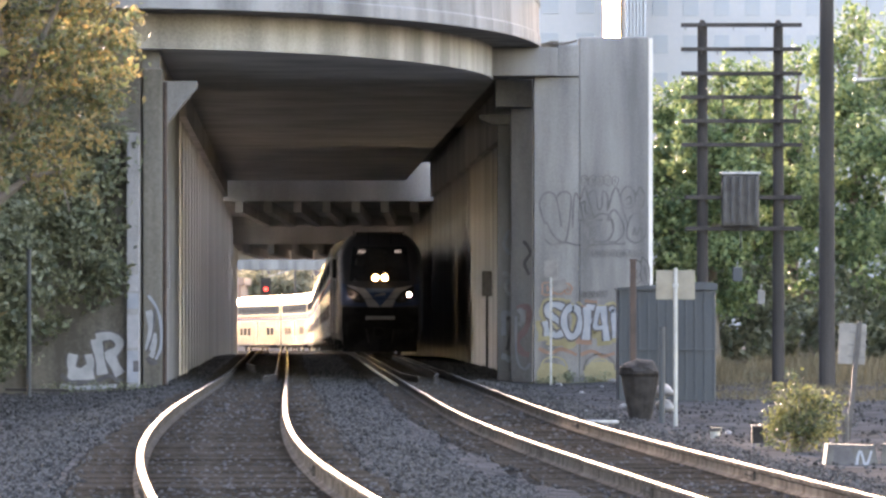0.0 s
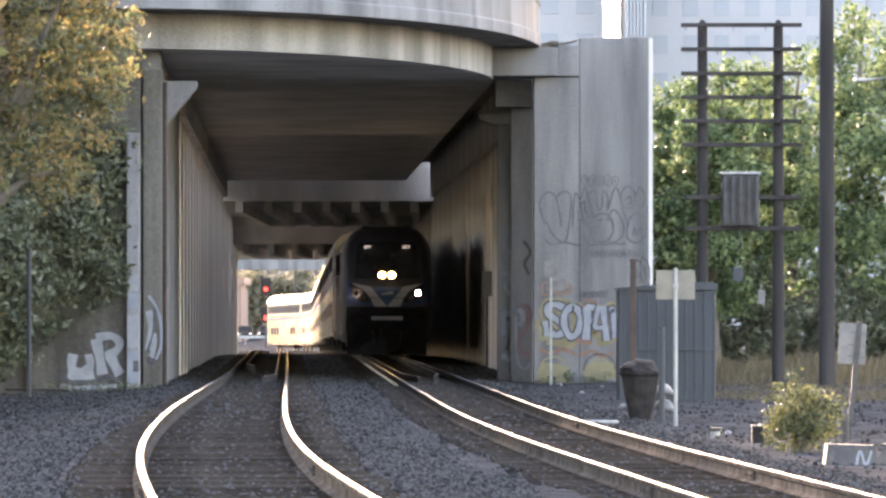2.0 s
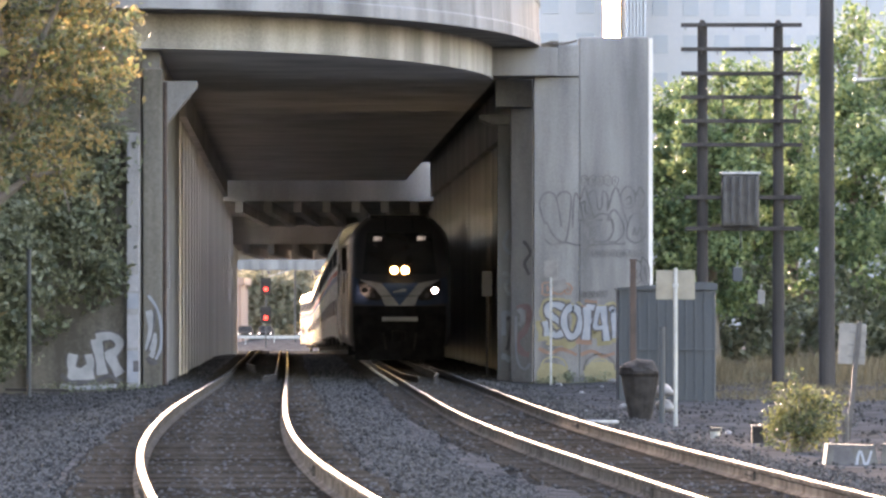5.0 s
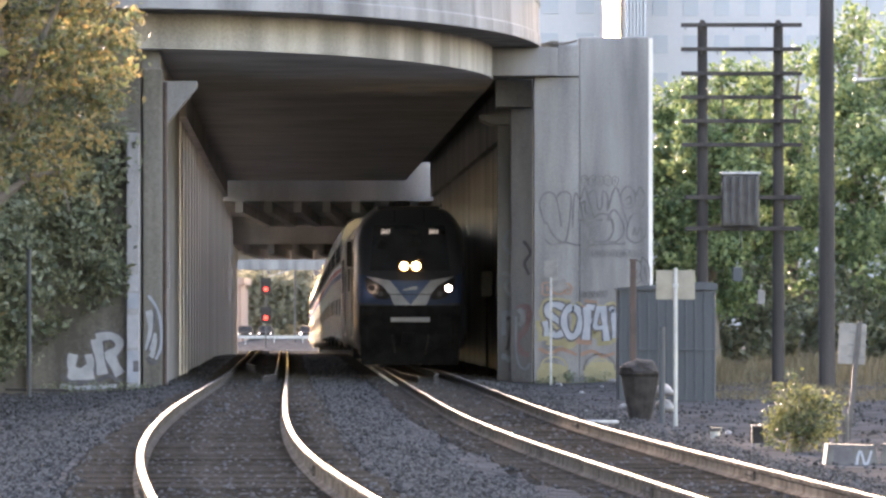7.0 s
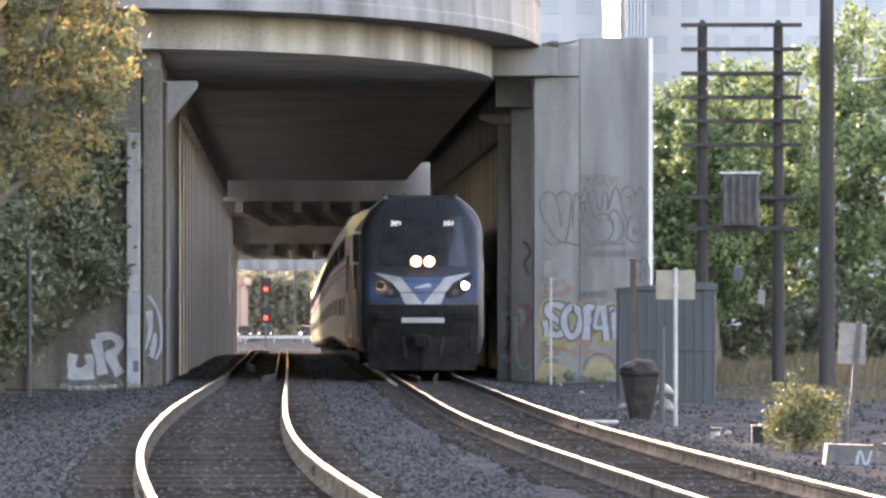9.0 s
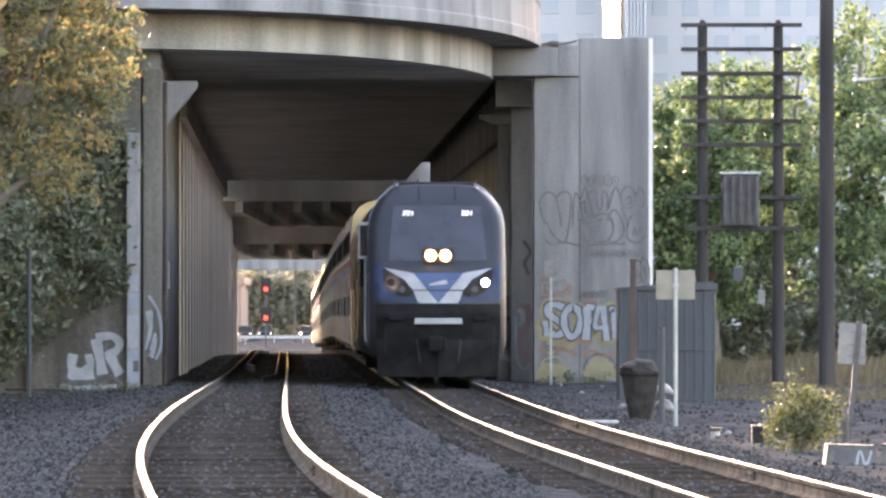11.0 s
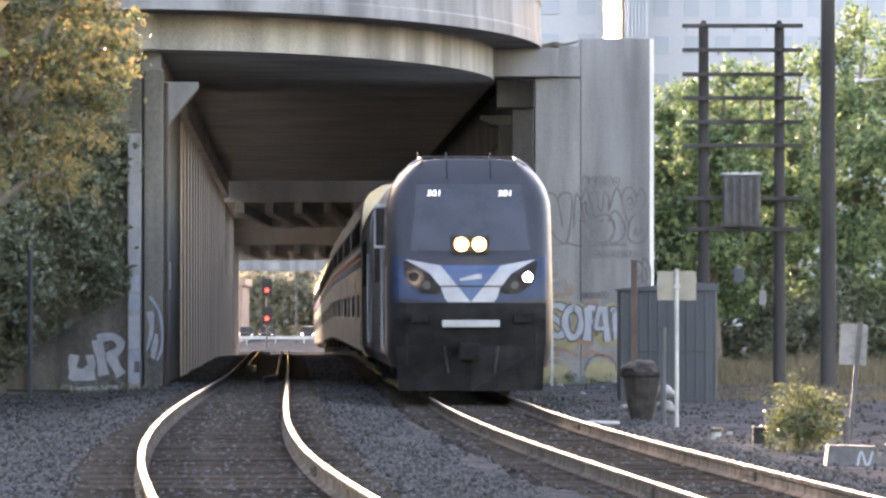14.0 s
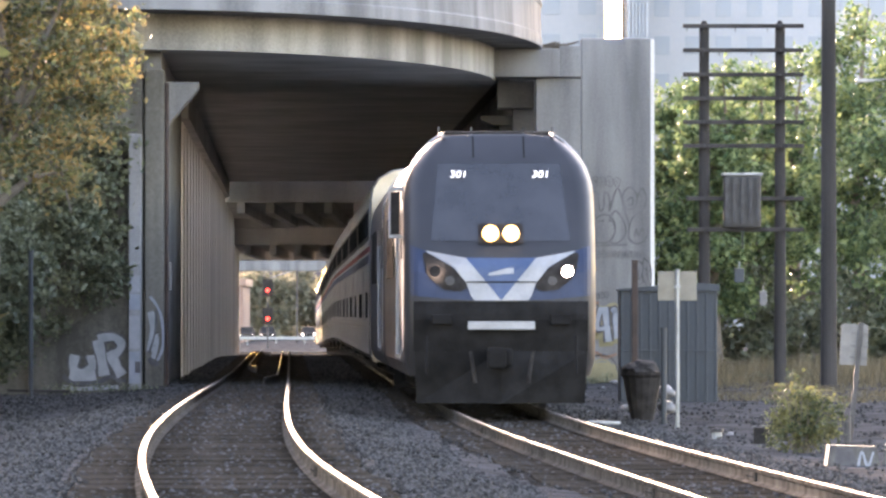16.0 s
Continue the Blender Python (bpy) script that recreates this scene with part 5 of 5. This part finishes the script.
            if prev:
                for k in range(4):
                    bm.faces.new((prev[k], col[k], col[k + 1], prev[k + 1]))
            prev = col
        r = bmesh.ops.extrude_face_region(bm, geom=list(bm.faces))
        bmesh.ops.translate(bm, vec=(0, 0.05, 0), verts=[g for g in r["geom"] if isinstance(g, bmesh.types.BMVert)])
        return bm

    part("nose_shell", band(lambda x: 1.762 + 0.04 * abs(x) ** 2, lambda x: hi(x) - 0.004, -1.45, 1.45, 0.016, 48), DEEP_BLUE, cab, "blue nose shell")
    part("nose_band", band(low, hi, -1.19, 1.19, 0.026, 44), WHITE, cab, "white nose band, its paint toned down for shade")
    part("chevron", band(lambda x: 1.763 + abs(x) * 1.22, lambda x: 2.449, -0.56, 0.56, 0.036, 24), BLUE, cab, "bright blue chevron")
    part("nose_seam", band(lambda x: 2.05, lambda x: 2.07, -0.56, 0.56, 0.044, 12), CHARCOAL, cab)
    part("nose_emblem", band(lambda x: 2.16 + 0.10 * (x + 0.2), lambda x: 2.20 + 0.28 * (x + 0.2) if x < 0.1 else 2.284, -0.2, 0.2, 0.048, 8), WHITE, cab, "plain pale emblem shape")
    for s in (-1, 1):
        def eye_lo(x):
            return lerp([(0.55, 1.96), (0.66, 1.91), (0.92, 1.94), (1.19, 2.16), (1.25, 2.46)], abs(x))

        def eye_hi(x):
            return lerp([(0.55, 2.04), (0.76, 2.285), (1.0, 2.43), (1.22, 2.55), (1.25, 2.52)], abs(x))
        xa, xb = (0.55, 1.25) if s > 0 else (-1.25, -0.55)
        part("lamp_recess", band(eye_lo, eye_hi, xa, xb, 0.045, 14), BLACK, cab, "black almond lamp recess")
        y = nose_y(2.1) + 0.22 * (0.82 / 1.4) ** 2.2 - 0.075
        part("marker_lamp", rodded((s * 0.82, y, 2.08), (s * 0.82, y + 0.05, 2.08), 0.075, seg=20), DARK_METAL, cab)
    # lower front: bumper, number strip, coupler, plough
    part("bumper", patch_grid(bmesh.new(), lambda z: -1.40, lambda z: 1.40, 0.95, 1.752, 0.03, 14, 8), CHARCOAL, lo)
    part("number_strip", boxed(-0.535, 0.535, -0.09, -0.03, 1.30, 1.43, 0.01), WHITE, lo, "pale blank strip on the bumper")
    for s in (-1, 1):
        part("step_light", boxed(s * 0.95 - 0.16, s * 0.95 + 0.16, -0.02, 0.05, 1.38, 1.54, 0.02), CHARCOAL, lo)
        part("grab_iron", rodded((s * 1.2, -0.02, 0.6), (s * 1.2, -0.02, 1.2), 0.02, seg=8), CHARCOAL, lo)
        part("air_hose", rodded((s * 0.5, -0.12, 0.95), (s * 0.42, -0.2, 0.45), 0.03, seg=8), BLACK, lo)
    bm = boxed(-0.17, 0.17, -0.35, 0.3, 0.72, 1.0, 0.05)
    box(bm, -0.24, 0.06, -0.6, -0.3, 0.68, 1.02, 0.05)
    part("coupler", bm, CHARCOAL, lo)
    bm = loft(bmesh.new(), [[(-1.35, 0.35, 0.12), (0, -0.15, 0.12), (1.35, 0.35, 0.12), (1.35, 0.5, 0.12), (-1.35, 0.5, 0.12)],
                            [(-1.38, 0.15, 0.95), (0, 0.02, 0.95), (1.38, 0.15, 0.95), (1.38, 0.5, 0.95), (-1.38, 0.5, 0.95)]])
    part("plough", bm, CHARCOAL, lo, "dark plough pilot")
    # side: white cab flash, door, windows, grab rails, roof gear
    for s in (-1, 1):
        x = s * 1.535
        part("side_window", boxed(min(x, x + s * 0.016), max(x, x + s * 0.016), 2.15, 2.95, 2.45, 3.25, 0.004), GLASS_DARK, lo)
        part("side_door", boxed(min(x, x + s * 0.02), max(x, x + s * 0.02), 3.3, 4.0, 0.95, 3.2, 0.006), NAVY, lo)
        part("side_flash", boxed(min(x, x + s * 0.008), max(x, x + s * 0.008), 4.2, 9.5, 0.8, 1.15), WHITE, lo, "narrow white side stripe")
        part("grille", boxed(min(x, x + s * 0.02), max(x, x + s * 0.02), 11, 18, 2.2, 3.3, 0.005), CHARCOAL, lo)
        # rails painted white for their sunlit look
        for y in (3.2, 4.1):
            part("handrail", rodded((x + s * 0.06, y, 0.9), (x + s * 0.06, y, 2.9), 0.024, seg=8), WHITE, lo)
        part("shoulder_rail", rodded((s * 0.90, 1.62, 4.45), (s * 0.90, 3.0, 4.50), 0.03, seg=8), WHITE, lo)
        # pale sheet laid on for the sunlight along the cab side
        part("sun_strip", boxed(min(x, x + s * 0.008), max(x, x + s * 0.008), 2.004, 3.25, 0.95, 3.40), WHITE, lo, "sunlit strip of the cab side, painted as a pale panel")
        # bright edge of the roof shoulder, added as thin white rods
        ring = [(q * s, 2.06, z) for q, z in LOCO_HALF[3:9]]
        bm = bmesh.new()
        for p, q in zip(ring, ring[1:]):
            rod(bm, p, q, 0.026, seg=8)
        part("shoulder_glint", bm, WHITE, lo, "glint along the roof shoulder, laid on as pale rods")
    for x in (-0.95, -0.42, 0.42, 0.9):
        part("antenna", rodded((x, 2.2, 4.42), (x, 2.2, 4.60), 0.018, seg=6), DARK_METAL, lo)
    part("horn", boxed(-0.2, 0.2, 2.6, 3.0, 4.46, 4.54, 0.03), DARK_METAL, lo)
    part("roof_fairing", boxed(-0.86, 0.86, 2.35, 4.6, 4.43, 4.535, 0.03), BLACK, lo, "low black roof fairing")
    part("roof_hatch", boxed(-0.7, 0.7, 5, 9, 4.44, 4.53, 0.03), CHARCOAL, lo)
    part("fuel_tank", boxed(-1.3, 1.3, 8.2, 13.6, 0.3, 0.9, 0.12), CHARCOAL, lo)
    bogie(lo, 4.0)
    bogie(lo, 17.8)
    # number boards
    for s in (-0.665, 0.665):
        cu = bpy.data.curves.new("road_number", "FONT")
        cu.body, cu.size, cu.extrude, cu.align_x, cu.align_y, cu.shear = "301", 0.19, 0.004, "CENTER", "CENTER", 0.15
        cu.materials.append(NUMERAL)
        raw = new("raw_number", cu)
        bpy.context.view_layer.update()
        me = bpy.data.meshes.new_from_object(raw.evaluated_get(bpy.context.evaluated_depsgraph_get()))
        bpy.data.objects.remove(raw)
        tmp = new("road_number", me)
        tmp.parent = cab
        z = 3.80
        tmp.matrix_basis = Matrix.Translation((s, nose_y(z) + 0.22 * (0.665 / 1.4) ** 2.2 - 0.05, z)) @ pose(0, 0, 0, 90 - 35)
        tagged(tmp, "lit white road number")
    return lo


def ditch_lights(lo):
    out = []
    for s in (-1, 1):
        lamp = part("ditch_light", rodded((0, -0.008, 0), (0, -0.003, 0), 0.09, seg=24), LAMP_WHITE, lo, "flashing white ditch light")
        bm = rodded((0, 0.0, 0), (0, 0.03, 0), 0.093, seg=24)
        part("lamp_back", bm, BLACK, lamp)
        out.append((s, lamp))
    return out


def build_car():
    """A double-deck coach, its front at y = 0."""
    L = 25.6
    car = thing("double_deck_coach", Matrix(), "silver double-deck passenger coach with ribbed side and window band", "train coach", "train")
    rings = [[(x, y, z) for x, z in full_ring(SUPER_HALF)] for y in (0.0, 0.35, L - 0.35, L)]
    rings[0] = [(x * 0.97, y, z - 0.04) for x, y, z in rings[0]]
    rings[-1] = [(x * 0.97, y, z - 0.04) for x, y, z in rings[-1]]
    part("body", loft(bmesh.new(), rings), SILVER, car)
    for s in (-1, 1):
        def slab(y0, y1, z0, z1, t):
            return boxed(min(s * 1.55, s * (1.55 + t)), max(s * 1.55, s * (1.55 + t)), y0, y1, z0, z1)
        part("window_band", slab(0.8, L - 0.8, 3.25, 3.98, 0.008), COACH_BAND, car)
        for k in range(16):
            y = 1.4 + k * 1.44
            part("window", slab(y, y + 1.0, 3.36, 3.90, 0.014), COACH_GLASS, car)
        for y in (4.0, 6.2, 16.5, 18.7, 20.9):
            part("window", slab(y, y + 1.1, 1.45, 2.05, 0.012), COACH_GLASS, car)
        part("door", slab(12.0, 12.95, 0.75, 2.6, 0.012), COACH_BAND, car)
        part("stripe", slab(0.3, L - 0.3, 2.98, 3.10, 0.010), RED, car, "red stripe")
        part("stripe", slab(0.3, L - 0.3, 2.72, 2.92, 0.010), COACH_BLUE, car, "blue stripe")
        bm = bmesh.new()
        for k in range(7):
            z = 0.75 + k * 0.09
            box(bm, min(s * 1.545, s * 1.575), max(s * 1.545, s * 1.575), 0.4, L - 0.4, z, z + 0.045)
        part("ribs", bm, SILVER, car)
    part("gangway", boxed(-0.55, 0.55, -0.25, 0.0, 2.55, 4.75, 0.04), BLACK, car)
    part("equipment", boxed(-1.3, 1.3, 7, 18, 0.28, 0.55, 0.05), CHARCOAL, car)
    bogie(car, 3.0)
    bogie(car, L - 3.0)
    return car
# ---- motion of the train ----


def on_line(s, length):
    """The pose of a vehicle whose front stands s metres out along the line; it rides on its two bogies."""
    a, b = s + 3.4, s + length - 3.4
    pa, pb = Vector((right_x(a), a, grade(a))), Vector((right_x(b), b, grade(b)))
    w = (pb - pa).normalized()
    m = w.to_track_quat("Y", "Z").to_matrix().to_4x4()
    return Matrix.Translation(pa - w * 3.4) @ m


locomotive = build_loco()
trail_loco = copy_thing(locomotive, Matrix())
lamps = ditch_lights(locomotive)


def side_mirror(lo):
    arm = part("mirror", boxed(-1.74, -1.585, 1.9, 1.96, 2.84, 3.54, 0.02), BLACK, lo, "tall side mirror in a pale frame")
    # frame bars in white, carrying the sun on them as colour
    for z0, z1 in ((2.78, 2.836), (3.544, 3.62)):
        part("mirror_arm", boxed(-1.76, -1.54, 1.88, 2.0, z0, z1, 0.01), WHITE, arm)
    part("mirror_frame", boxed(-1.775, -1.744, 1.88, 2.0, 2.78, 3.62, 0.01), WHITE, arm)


side_mirror(locomotive)
coach = build_car()
coaches = [coach] + [copy_thing(coach, Matrix()) for _ in range(11)]


def front(t):
    return 238.2 - 8.4 * t


def motions():
    times = [0, 2, 4, 6, 8, 10, 12, 13, 14, 15, 16]
    walk(locomotive, [(t, on_line(front(t), 21.8)) for t in times])
    walk(trail_loco, [(t, on_line(front(t) + 22.3, 21.8)) for t in times])
    for k, c in enumerate(coaches):
        walk(c, [(t, on_line(front(t) + 44.6 + 26.15 * k, 25.6)) for t in times])
    for s, lamp in lamps:
        y = nose_y(2.23) + 0.22 * (1.06 / 1.4) ** 2.2 - 0.16
        walk(lamp, [(i / 5, pose(s * 1.06, y, 2.23, 0, 0, 72 * i + (0 if s > 0 else 180))) for i in range(81)])


motions()
